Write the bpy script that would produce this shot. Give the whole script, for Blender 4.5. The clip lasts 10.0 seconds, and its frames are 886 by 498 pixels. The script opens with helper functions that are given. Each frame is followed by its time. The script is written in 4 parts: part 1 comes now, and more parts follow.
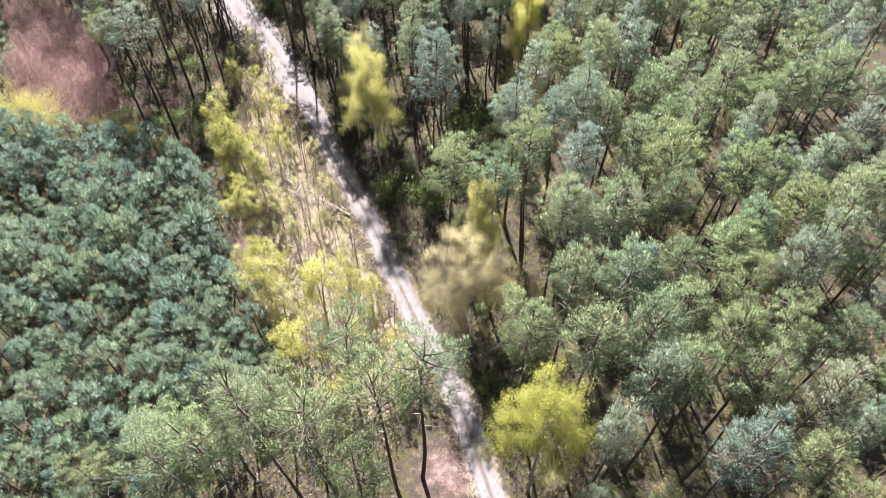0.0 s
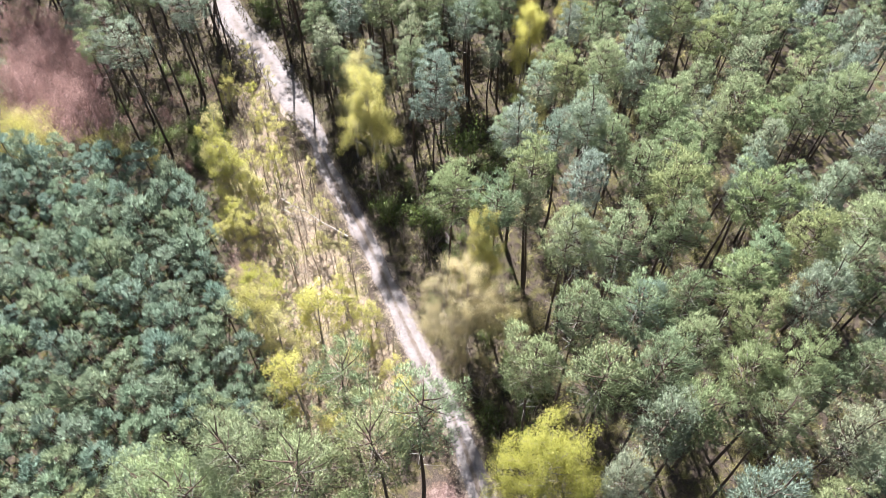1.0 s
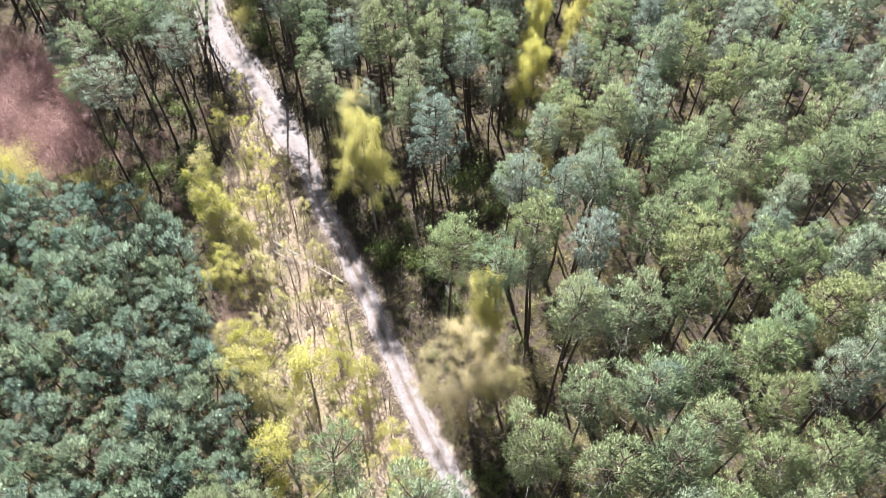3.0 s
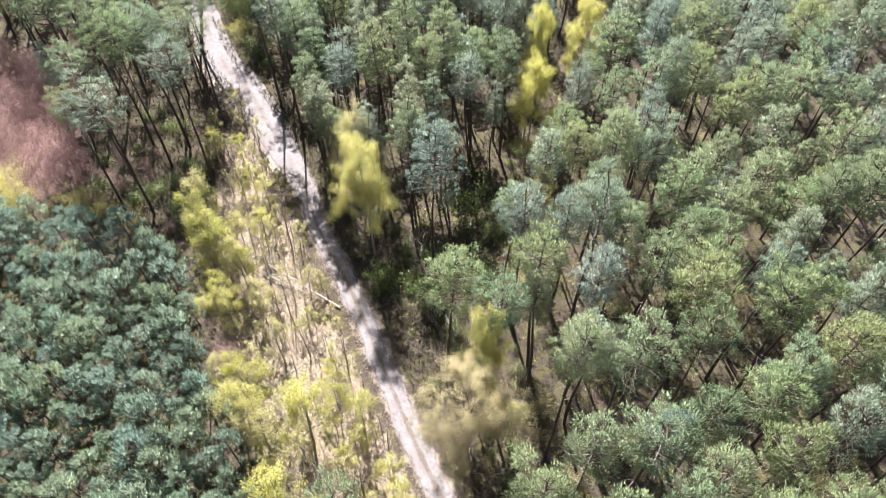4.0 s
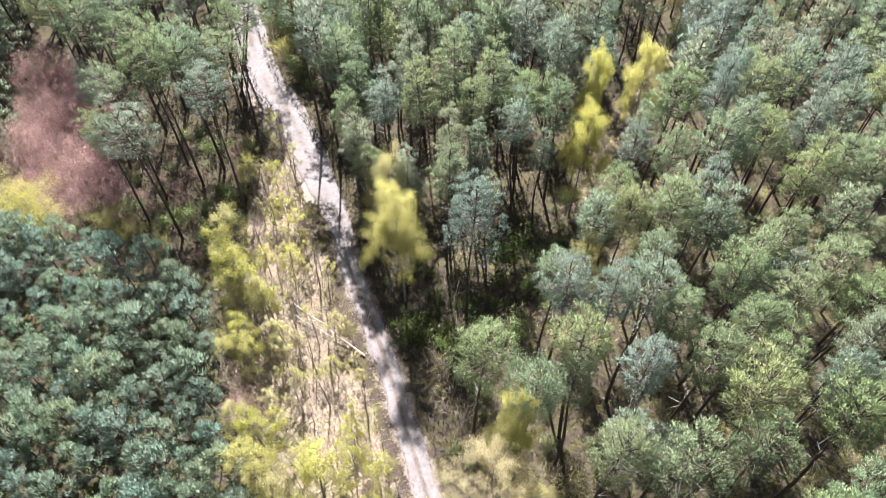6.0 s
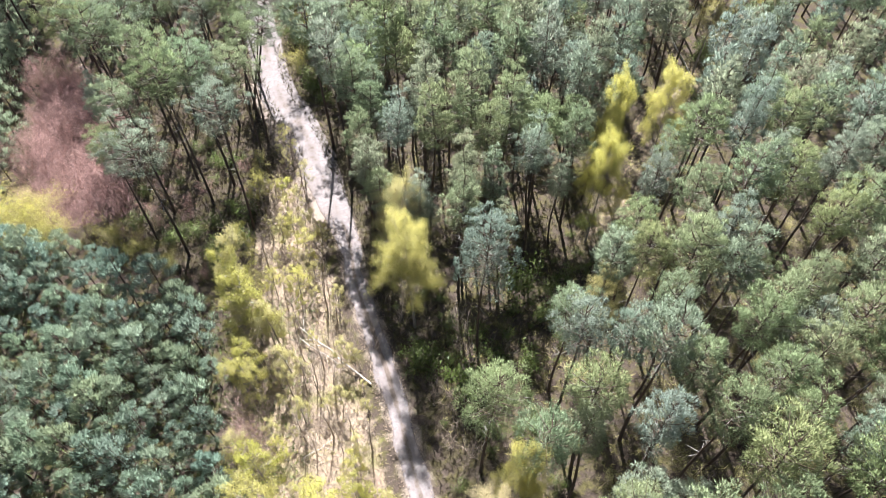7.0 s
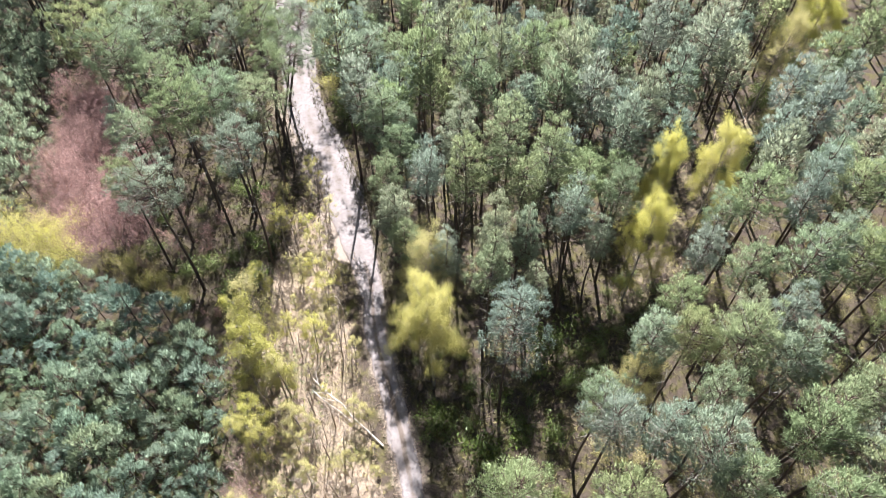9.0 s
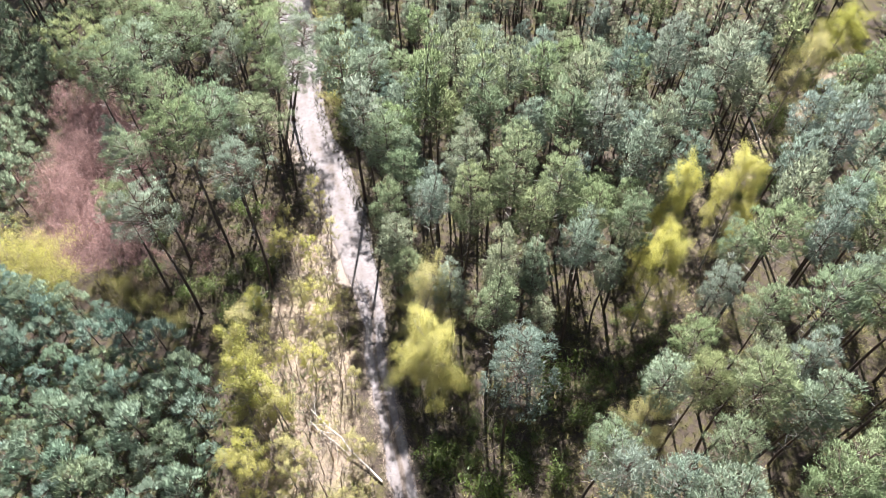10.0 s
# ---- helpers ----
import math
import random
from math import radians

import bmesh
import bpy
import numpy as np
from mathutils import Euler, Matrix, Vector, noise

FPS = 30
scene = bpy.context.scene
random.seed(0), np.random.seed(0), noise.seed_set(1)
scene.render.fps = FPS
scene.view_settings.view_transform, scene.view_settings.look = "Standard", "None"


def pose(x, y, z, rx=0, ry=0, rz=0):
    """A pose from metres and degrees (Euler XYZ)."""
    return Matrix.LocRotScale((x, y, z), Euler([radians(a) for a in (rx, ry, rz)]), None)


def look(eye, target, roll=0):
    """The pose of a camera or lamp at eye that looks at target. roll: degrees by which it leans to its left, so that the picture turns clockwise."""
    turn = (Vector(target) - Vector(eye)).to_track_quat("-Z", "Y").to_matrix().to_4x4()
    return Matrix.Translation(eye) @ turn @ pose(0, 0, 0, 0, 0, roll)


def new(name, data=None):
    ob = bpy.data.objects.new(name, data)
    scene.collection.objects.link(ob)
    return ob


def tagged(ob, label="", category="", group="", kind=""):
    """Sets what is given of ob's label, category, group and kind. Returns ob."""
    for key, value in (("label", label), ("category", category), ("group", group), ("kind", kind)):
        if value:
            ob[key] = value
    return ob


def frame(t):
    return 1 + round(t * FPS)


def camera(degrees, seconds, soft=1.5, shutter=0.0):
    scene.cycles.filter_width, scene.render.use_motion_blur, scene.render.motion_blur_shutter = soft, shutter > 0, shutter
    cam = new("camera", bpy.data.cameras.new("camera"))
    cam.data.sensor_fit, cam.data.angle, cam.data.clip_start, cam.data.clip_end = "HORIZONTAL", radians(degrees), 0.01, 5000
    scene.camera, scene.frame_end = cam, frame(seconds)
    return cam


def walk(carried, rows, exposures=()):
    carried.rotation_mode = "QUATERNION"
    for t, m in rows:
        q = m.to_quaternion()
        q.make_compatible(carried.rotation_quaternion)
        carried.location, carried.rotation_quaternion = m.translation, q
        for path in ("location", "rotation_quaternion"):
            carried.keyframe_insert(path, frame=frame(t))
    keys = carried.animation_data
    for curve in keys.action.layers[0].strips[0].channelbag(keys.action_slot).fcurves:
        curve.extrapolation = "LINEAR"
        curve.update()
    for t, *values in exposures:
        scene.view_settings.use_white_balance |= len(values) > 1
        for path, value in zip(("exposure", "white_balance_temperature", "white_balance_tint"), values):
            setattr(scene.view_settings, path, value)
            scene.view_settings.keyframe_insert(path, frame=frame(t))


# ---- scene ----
cam = camera(65.3, 10.0, soft=0.8)
METRES, EYE, TILT, LEAN, TURN = 36.0, 67.6, -53.0, 0.0, 0.0
ROWS = [
    (0.0, 0.0, 0.0, 0.0, 0.0, -0.0, 0.0),
    (0.5, 0.0004, 0.0263, 0.0352, 0.01, 0.05, -0.0),
    (1.0, 0.0014, 0.0541, 0.0739, 0.04, 0.08, -0.02),
    (1.5, 0.0016, 0.0795, 0.1103, 0.05, 0.1, -0.02),
    (2.0, 0.0009, 0.1074, 0.15, 0.03, 0.09, -0.03),
    (2.5, 0.0015, 0.1338, 0.1862, 0.03, 0.1, -0.06),
    (4.0, 0.0038, 0.2216, 0.3079, 0.07, -0.0, -0.12),
    (4.5, 0.0014, 0.2507, 0.3466, 0.51, -0.01, -0.76),
    (5.0, 0.0013, 0.2821, 0.3879, 1.43, -0.01, -1.96),
    (5.5, -0.0004, 0.3108, 0.427, 2.21, -0.08, -3.0),
    (7.0, -0.0099, 0.4072, 0.5504, 4.13, -0.33, -5.6),
    (7.5, -0.0138, 0.4379, 0.5896, 4.2, -0.36, -5.77),
    (8.0, -0.0195, 0.4717, 0.6334, 4.86, -0.49, -6.65),
    (8.5, -0.023, 0.5035, 0.6717, 5.99, -0.65, -8.01),
    (9.0, -0.028, 0.5377, 0.714, 6.78, -0.79, -8.97),
    (9.5, -0.0322, 0.5695, 0.7526, 7.18, -0.84, -9.41),
    (10.0, -0.0393, 0.6035, 0.7945, 7.41, -0.9, -9.72),
]
walk(cam, [(t, pose(0, 0, EYE, TILT, LEAN, TURN) @ pose(METRES * x, METRES * y, METRES * z, 90 + pitch, roll, yaw)) for t, x, y, z, yaw, pitch, roll in ROWS])
scene.view_settings.exposure = 2.14

# ---- light: late April midday sun ahead of the flight, clear sky ----
SUN_HEADING = radians(102.0)   # direction towards the sun, from +x
SUN_HEIGHT = radians(52.0)
world = bpy.data.worlds.new("sky")
scene.world = world
world.use_nodes = True
wn = world.node_tree.nodes
sky = wn.new("ShaderNodeTexSky")
sky.sky_type = "NISHITA"
sky.sun_disc = False
sky.sun_elevation = SUN_HEIGHT
sky.sun_rotation = radians(90.0) - SUN_HEADING
world.node_tree.links.new(sky.outputs["Color"], wn["Background"].inputs["Color"])
wn["Background"].inputs["Strength"].default_value = 0.035
sun_data = bpy.data.lights.new("sun", "SUN")
sun_data.energy = 4.6
sun_data.angle = radians(0.55)
sun_data.color = (1.0, 0.985, 0.99)
sun = new("sun", sun_data)
to_sun = Vector((math.cos(SUN_HEADING) * math.cos(SUN_HEIGHT), math.sin(SUN_HEADING) * math.cos(SUN_HEIGHT), math.sin(SUN_HEIGHT)))
sun.matrix_world = look(to_sun * 200, (0, 0, 0))


# ---- materials ----
class Nodes:
    """A material's node tree with short ways to add nodes."""

    def __init__(self, name):
        self.mat = bpy.data.materials.new(name)
        self.mat.use_nodes = True
        self.tree = self.mat.node_tree
        self.tree.nodes.clear()
        self.out = self.tree.nodes.new("ShaderNodeOutputMaterial")

    def add(self, kind):
        return self.tree.nodes.new(kind)

    def attribute(self, key):
        node = self.add("ShaderNodeAttribute")
        node.attribute_name = key
        return node.outputs["Fac"]

    def link(self, a, b):
        self.tree.links.new(a, b)

    def put(self, socket, value):
        if hasattr(value, "is_output"):
            self.link(value, socket)
        else:
            socket.default_value = value

    def noise(self, scale, detail=4.0, rough=0.6, where=None):
        node = self.add("ShaderNodeTexNoise")
        node.inputs["Scale"].default_value = scale
        node.inputs["Detail"].default_value = detail
        node.inputs["Roughness"].default_value = rough
        if where is not None:
            self.link(where, node.inputs["Vector"])
        return node.outputs["Fac"]

    def ramp(self, fac, *stops):
        node = self.add("ShaderNodeValToRGB")
        els = node.color_ramp.elements
        while len(els) < len(stops):
            els.new(0.5)
        for el, (at, col) in zip(els, stops):
            el.position = at
            el.color = (*col, 1) if len(col) == 3 else col
        self.link(fac, node.inputs["Fac"])
        return node.outputs["Color"]

    def span(self, fac, a, b, lo=0.0, hi=1.0):
        node = self.add("ShaderNodeMapRange")
        self.link(fac, node.inputs["Value"])
        for key, value in (("From Min", a), ("From Max", b), ("To Min", lo), ("To Max", hi)):
            node.inputs[key].default_value = value
        return node.outputs["Result"]

    def mix(self, fac, a, b, blend="MIX"):
        node = self.add("ShaderNodeMix")
        node.data_type = "RGBA"
        node.blend_type = blend
        self.put(node.inputs["Factor"], fac)
        for socket, value in ((node.inputs[6], a), (node.inputs[7], b)):
            self.put(socket, value if hasattr(value, "is_output") else (*value, 1))
        return node.outputs[2]

    def math(self, op, a, b):
        node = self.add("ShaderNodeMath")
        node.operation = op
        self.put(node.inputs[0], a)
        self.put(node.inputs[1], b)
        return node.outputs[0]

    def surface(self, colour, rough=0.8, bump=None, depth=0.02, spec=0.3, through_light=0.0, through_colour=None):
        bsdf = self.add("ShaderNodeBsdfPrincipled")
        self.put(bsdf.inputs["Base Color"], colour if hasattr(colour, "is_output") else (*colour, 1))
        self.put(bsdf.inputs["Roughness"], rough)
        bsdf.inputs["Specular IOR Level"].default_value = spec
        if bump is not None:
            b = self.add("ShaderNodeBump")
            b.inputs["Distance"].default_value = depth
            b.inputs["Strength"].default_value = 0.8
            self.link(bump, b.inputs["Height"])
            self.link(b.outputs["Normal"], bsdf.inputs["Normal"])
        result = bsdf.outputs[0]
        if through_light:
            leaf = self.add("ShaderNodeBsdfTranslucent")
            self.put(leaf.inputs["Color"], through_colour if through_colour is not None else colour)
            blend = self.add("ShaderNodeMixShader")
            blend.inputs[0].default_value = through_light
            self.link(result, blend.inputs[1])
            self.link(leaf.outputs[0], blend.inputs[2])
            result = blend.outputs[0]
        self.link(result, self.out.inputs["Surface"])
        return self.mat


def foliage(name, dark, light, tint, tint_amount=0.5, rough=0.5, glow=0.25, spec=0.35, speckle=1.0, hues=(), relief=0.0):
    """Leaves or needles: each blade between dark and light, each plant shifted towards a tint."""
    n = Nodes(name)
    island = n.add("ShaderNodeNewGeometry").outputs["Random Per Island"]
    plant_random = n.add("ShaderNodeObjectInfo").outputs["Random"]
    where = n.add("ShaderNodeTexCoord").outputs["Object"]
    clump = n.noise(1.1, 3.0, 0.6, where)
    base = n.mix(n.span(island, 0.0, 1.0, 0.5 - 0.5 * speckle, 0.5 + 0.5 * speckle), dark, light)
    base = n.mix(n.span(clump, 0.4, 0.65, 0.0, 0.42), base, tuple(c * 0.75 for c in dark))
    base = n.mix(n.math("MULTIPLY", plant_random, tint_amount), base, tint)
    if hues:
        jump = n.math("FRACT", n.math("MULTIPLY", plant_random, 7.31), 0.0)
        base = n.mix(1.0, base, n.ramp(jump, *hues), "MULTIPLY")
    if not relief:
        return n.surface(base, rough, spec=spec, through_light=glow)
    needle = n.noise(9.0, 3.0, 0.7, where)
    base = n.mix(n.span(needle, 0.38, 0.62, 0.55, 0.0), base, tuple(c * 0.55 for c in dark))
    return n.surface(base, rough, needle, relief, spec, glow)


def bark(name, low, high, flake, turn_height=0.45, height=23.0):
    """Bark that changes from a low to a high colour up the stem, with flakes."""
    n = Nodes(name)
    where = n.add("ShaderNodeTexCoord").outputs["Object"]
    stretch = n.add("ShaderNodeMapping")
    stretch.inputs["Scale"].default_value = (1, 1, 0.25)
    n.link(where, stretch.inputs["Vector"])
    fine = n.noise(14.0, 5.0, 0.7, stretch.outputs[0])
    broad = n.noise(1.3, 3.0, 0.5, where)
    split = n.add("ShaderNodeSeparateXYZ")
    n.link(where, split.inputs[0])
    up = n.math("ADD", n.math("DIVIDE", split.outputs["Z"], height), n.span(broad, 0.0, 1.0, -0.12, 0.12))
    col = n.mix(n.span(up, turn_height - 0.12, turn_height + 0.12), low, high)
    col = n.mix(n.span(fine, 0.42, 0.7, 0.0, 0.75), col, flake)
    shade = n.add("ShaderNodeObjectInfo").outputs["Random"]
    col = n.mix(n.math("MULTIPLY", shade, 0.35), col, tuple(c * 0.55 for c in low))
    return n.surface(col, 0.9, fine, 0.03, 0.15)


def twig_wood(name, colour, other):
    n = Nodes(name)
    where = n.add("ShaderNodeTexCoord").outputs["Object"]
    fac = n.noise(5.0, 4.0, 0.6, where)
    island = n.add("ShaderNodeNewGeometry").outputs["Random Per Island"]
    col = n.mix(n.span(fac, 0.3, 0.7), colour, other)
    col = n.mix(n.math("MULTIPLY", island, 0.5), col, tuple(c * 0.55 for c in colour))
    return n.surface(col, 0.85, fac, 0.01, 0.15)


def ground_material():
    """Forest floor: litter and moss, with dry grass, pale sand and a reddish clearing where the attributes say."""
    n = Nodes("forest_floor")
    where = n.add("ShaderNodeTexCoord").outputs["Object"]
    broad = n.noise(0.16, 4.0, 0.6, where)
    mid = n.noise(0.9, 5.0, 0.65, where)
    fine = n.noise(7.0, 6.0, 0.75, where)
    grit = n.noise(30.0, 4.0, 0.7, where)
    litter = n.ramp(fine, (0.3, (0.028, 0.021, 0.018)), (0.5, (0.062, 0.048, 0.040)), (0.7, (0.13, 0.10, 0.080)))
    moss = n.ramp(fine, (0.3, (0.034, 0.032, 0.014)), (0.55, (0.088, 0.079, 0.034)), (0.75, (0.17, 0.148, 0.070)))
    base = n.mix(n.span(mid, 0.45, 0.62), litter, moss)
    grass = n.ramp(fine, (0.28, (0.13, 0.10, 0.075)), (0.5, (0.26, 0.205, 0.155)), (0.75, (0.40, 0.33, 0.255)))
    green = n.mix(n.span(broad, 0.5, 0.65), grass, (0.15, 0.15, 0.05))
    sand = n.ramp(n.math("ADD", n.math("MULTIPLY", fine, 0.6), n.math("MULTIPLY", grit, 0.4)), (0.3, (0.16, 0.125, 0.105)), (0.55, (0.27, 0.225, 0.195)), (0.75, (0.33, 0.28, 0.245)))
    red = n.ramp(fine, (0.3, (0.075, 0.042, 0.040)), (0.55, (0.16, 0.10, 0.095)), (0.75, (0.27, 0.185, 0.175)))
    wobble = n.span(mid, 0.2, 0.8, -0.35, 0.35)
    for key, paint in (("grass", green), ("red", red), ("sand", sand)):
        amount = n.attribute(key)
        base = n.mix(n.span(n.math("ADD", amount, wobble), 0.35, 0.65), base, paint)
    debris = n.ramp(grit, (0.36, (0.50, 0.48, 0.47)), (0.5, (0.95, 0.95, 0.95)), (0.64, (1.45, 1.42, 1.40)))
    base = n.mix(0.75, base, debris, "MULTIPLY")
    height = n.math("ADD", fine, n.math("MULTIPLY", mid, 1.5))
    return n.surface(base, 0.95, height, 0.08, 0.1)


def sand_material():
    n = Nodes("track_sand")
    where = n.add("ShaderNodeTexCoord").outputs["Object"]
    broad = n.noise(0.35, 4.0, 0.6, where)
    mid = n.noise(2.2, 5.0, 0.65, where)
    fine = n.noise(16.0, 5.0, 0.7, where)
    col = n.ramp(mid, (0.3, (0.145, 0.124, 0.124)), (0.5, (0.205, 0.183, 0.184)), (0.7, (0.265, 0.241, 0.242)))
    col = n.mix(n.span(broad, 0.45, 0.62, 0.0, 0.75), col, (0.185, 0.158, 0.153))
    col = n.mix(n.span(fine, 0.52, 0.7, 0.0, 0.55), col, (0.145, 0.118, 0.11))
    worn = n.attribute("crown")
    tuft = n.ramp(fine, (0.3, (0.075, 0.058, 0.050)), (0.7, (0.175, 0.14, 0.12)))
    break_up = n.math("ADD", n.span(mid, 0.25, 0.75, -0.4, 0.4), n.span(broad, 0.3, 0.7, -0.2, 0.2))
    col = n.mix(n.span(n.math("ADD", worn, break_up), 0.4, 0.85), col, tuft)
    return n.surface(col, 0.95, n.math("ADD", mid, fine), 0.05, 0.1)


HUES = ((0.0, (0.86, 0.97, 1.06)), (0.2, (1.0, 1.0, 1.0)), (0.4, (1.16, 1.08, 0.84)), (0.6, (0.84, 0.90, 0.95)), (0.8, (1.04, 1.10, 0.92)), (1.0, (1.10, 1.08, 1.08)))
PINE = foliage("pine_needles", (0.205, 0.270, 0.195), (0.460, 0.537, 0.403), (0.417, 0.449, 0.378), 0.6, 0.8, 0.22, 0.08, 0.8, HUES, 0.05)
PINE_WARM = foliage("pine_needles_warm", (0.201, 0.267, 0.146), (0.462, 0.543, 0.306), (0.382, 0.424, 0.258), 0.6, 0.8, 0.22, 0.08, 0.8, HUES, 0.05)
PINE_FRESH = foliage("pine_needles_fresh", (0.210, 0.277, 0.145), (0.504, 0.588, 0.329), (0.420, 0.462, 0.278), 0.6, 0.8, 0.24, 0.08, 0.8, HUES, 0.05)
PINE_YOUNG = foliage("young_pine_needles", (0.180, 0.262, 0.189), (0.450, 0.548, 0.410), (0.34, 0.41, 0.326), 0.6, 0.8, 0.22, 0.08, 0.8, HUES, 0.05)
LEAF_YELLOW = foliage("spring_leaves_yellow", (0.53, 0.50, 0.12), (0.74, 0.70, 0.22), (0.61, 0.55, 0.23), 0.5, 0.5, 0.6, 0.15, 0.45)
LEAF_LIME = foliage("spring_leaves_lime", (0.42, 0.415, 0.080), (0.60, 0.59, 0.165), (0.54, 0.49, 0.19), 0.5, 0.5, 0.6, 0.15, 0.45)
LEAF_BEIGE = foliage("spring_leaves_beige", (0.56, 0.48, 0.26), (0.77, 0.68, 0.40), (0.66, 0.55, 0.33), 0.5, 0.5, 0.65, 0.15, 0.45)
LEAF_PALE = foliage("spring_leaves_pale", (0.47, 0.43, 0.17), (0.68, 0.62, 0.29), (0.56, 0.50, 0.23), 0.5, 0.5, 0.55, 0.15, 0.45)
LEAF_GREEN = foliage("undergrowth_leaves", (0.070, 0.110, 0.026), (0.18, 0.235, 0.060), (0.14, 0.18, 0.05), 0.5, 0.5, 0.35)
LEAF_OLIVE = foliage("shrub_leaves_olive", (0.20, 0.21, 0.07), (0.40, 0.39, 0.15), (0.34, 0.30, 0.13), 0.6, 0.5, 0.45, 0.15, 0.6)
DRY_GRASS = foliage("dry_grass", (0.31, 0.235, 0.180), (0.51, 0.40, 0.318), (0.44, 0.345, 0.223), 0.4, 0.7, 0.3)
# undergrowth brush; its colour is taken darker to carry some tree shade
SHADE_TONED_BRUSH = foliage("low_brush", (0.045, 0.040, 0.018), (0.12, 0.10, 0.05), (0.09, 0.06, 0.04), 0.4, 0.7, 0.2)
LEAF_RED = foliage("reddish_buds", (0.30, 0.172, 0.160), (0.54, 0.345, 0.325), (0.45, 0.29, 0.23), 0.4, 0.7, 0.3)
RED_TWIGS = twig_wood("reddish_twigs", (0.34, 0.19, 0.165), (0.48, 0.32, 0.29))
GREY_TWIGS = twig_wood("grey_twigs", (0.30, 0.235, 0.19), (0.44, 0.37, 0.32))
DEAD_WOOD = twig_wood("bleached_dead_wood", (0.28, 0.255, 0.235), (0.44, 0.41, 0.38))
PALE_WOOD = twig_wood("peeled_birch_wood", (0.42, 0.39, 0.36), (0.58, 0.54, 0.50))
PINE_BARK = bark("pine_bark", (0.085, 0.062, 0.052), (0.125, 0.088, 0.068), (0.045, 0.034, 0.030))
BIRCH_BARK = bark("birch_bark", (0.30, 0.27, 0.24), (0.42, 0.37, 0.32), (0.10, 0.085, 0.075), 0.35, 15.0)
FLOOR = ground_material()
SAND = sand_material()


# ---- the lie of the land ----
TRACK = [(14.0, -20.0), (9.0, 4.0), (6.4, 15.0), (4.0, 23.2), (1.2, 32.2), (-1.9, 38.4), (-5.3, 46.0), (-10.1, 57.2), (-15.8, 68.4), (-19.0, 76.7), (-29.0, 94.1), (-35.0, 102.6), (-47.3, 130.5), (-58.0, 160.0)]
RIDE = [(-3.0, 50.0), (3.4, 59.7), (8.0, 69.8), (12.9, 80.8), (17.3, 89.0), (22.3, 104.0), (31.1, 116.3), (39.1, 132.6), (50.0, 158.0)]


def smooth_line(points, step):
    """Points every step metres along a smooth line through the given ones."""
    pts = [Vector((*p, 0)) for p in points]
    pts = [pts[0] * 2 - pts[1]] + pts + [pts[-1] * 2 - pts[-2]]
    out = []
    for a, b, c, d in zip(pts, pts[1:], pts[2:], pts[3:]):
        count = max(2, round((c - b).length / step))
        for i in range(count):
            t = i / count
            out.append(0.5 * ((2 * b) + (c - a) * t + (2 * a - 5 * b + 4 * c - d) * t * t + (3 * b - a - 3 * c + d) * t ** 3))
    out.append(pts[-2])
    return out


TRACK_LINE = smooth_line(TRACK, 0.5)
RIDE_LINE = smooth_line(RIDE, 1.0)
TRACK_XY = np.array([(p.x, p.y) for p in TRACK_LINE])
RIDE_XY = np.array([(p.x, p.y) for p in RIDE_LINE])


def gap(line, x, y):
    """Distance from a place to a line."""
    return float(np.sqrt(((line - (x, y)) ** 2).sum(1)).min())


def track_x(y):
    return float(np.interp(y, TRACK_XY[:, 1], TRACK_XY[:, 0]))


def land(x, y):
    """Height of the ground."""
    return 0.16 * math.sin(x * 0.11 + 1.3) * math.cos(y * 0.09) + 0.07 * math.sin(x * 0.43 + y * 0.31) + 0.04 * math.sin(y * 0.8 - x * 0.6)


def inside(poly, x, y):
    hit = False
    for (x0, y0), (x1, y1) in zip(poly, poly[1:] + poly[:1]):
        if (y0 > y) != (y1 > y) and x < (x1 - x0) * (y - y0) / (y1 - y0) + x0:
            hit = not hit
    return hit


THICKET = [(-64, 66.5), (-46, 67), (-34, 63), (-30, 59), (-26.5, 49), (-22.5, 42.5), (-17.5, 34), (-18, 28), (-21, 22), (-24, 12), (-64, 12)]
CLEARING = [(-58, 72.5), (-61.5, 79), (-64.2, 85), (-67.5, 92), (-69.5, 98.5), (-66, 101), (-58, 96), (-51, 91), (-50, 84), (-46, 76), (-52, 72.5)]
STRIP = [(-29, 66), (-25, 49), (-21, 42), (-15.5, 32), (-6, 28), (-1.5, 33), (-4.6, 39), (-8.2, 46), (-13, 57), (-18, 67), (-22.5, 77), (-29, 90), (-31, 82)]
SHADE_SIDE = [(7, 22), (5.5, 30), (2.5, 38), (-1, 46), (-6, 57), (-11, 66), (-9, 70), (2, 62), (8, 52), (9.5, 40), (10, 28)]


def axis(lo, hi, step, far):
    """Grid lines: close within lo..hi, growing apart out to far."""
    core = list(np.arange(lo, hi + 0.01, step))
    left, right, d = [], [], step
    while lo - sum(left) > -far:
        d *= 1.35
        left.append(d)
    d = step
    while hi + sum(right) < far:
        d *= 1.35
        right.append(d)
    return list(lo - np.cumsum(left)[::-1]) + core + list(hi + np.cumsum(right))


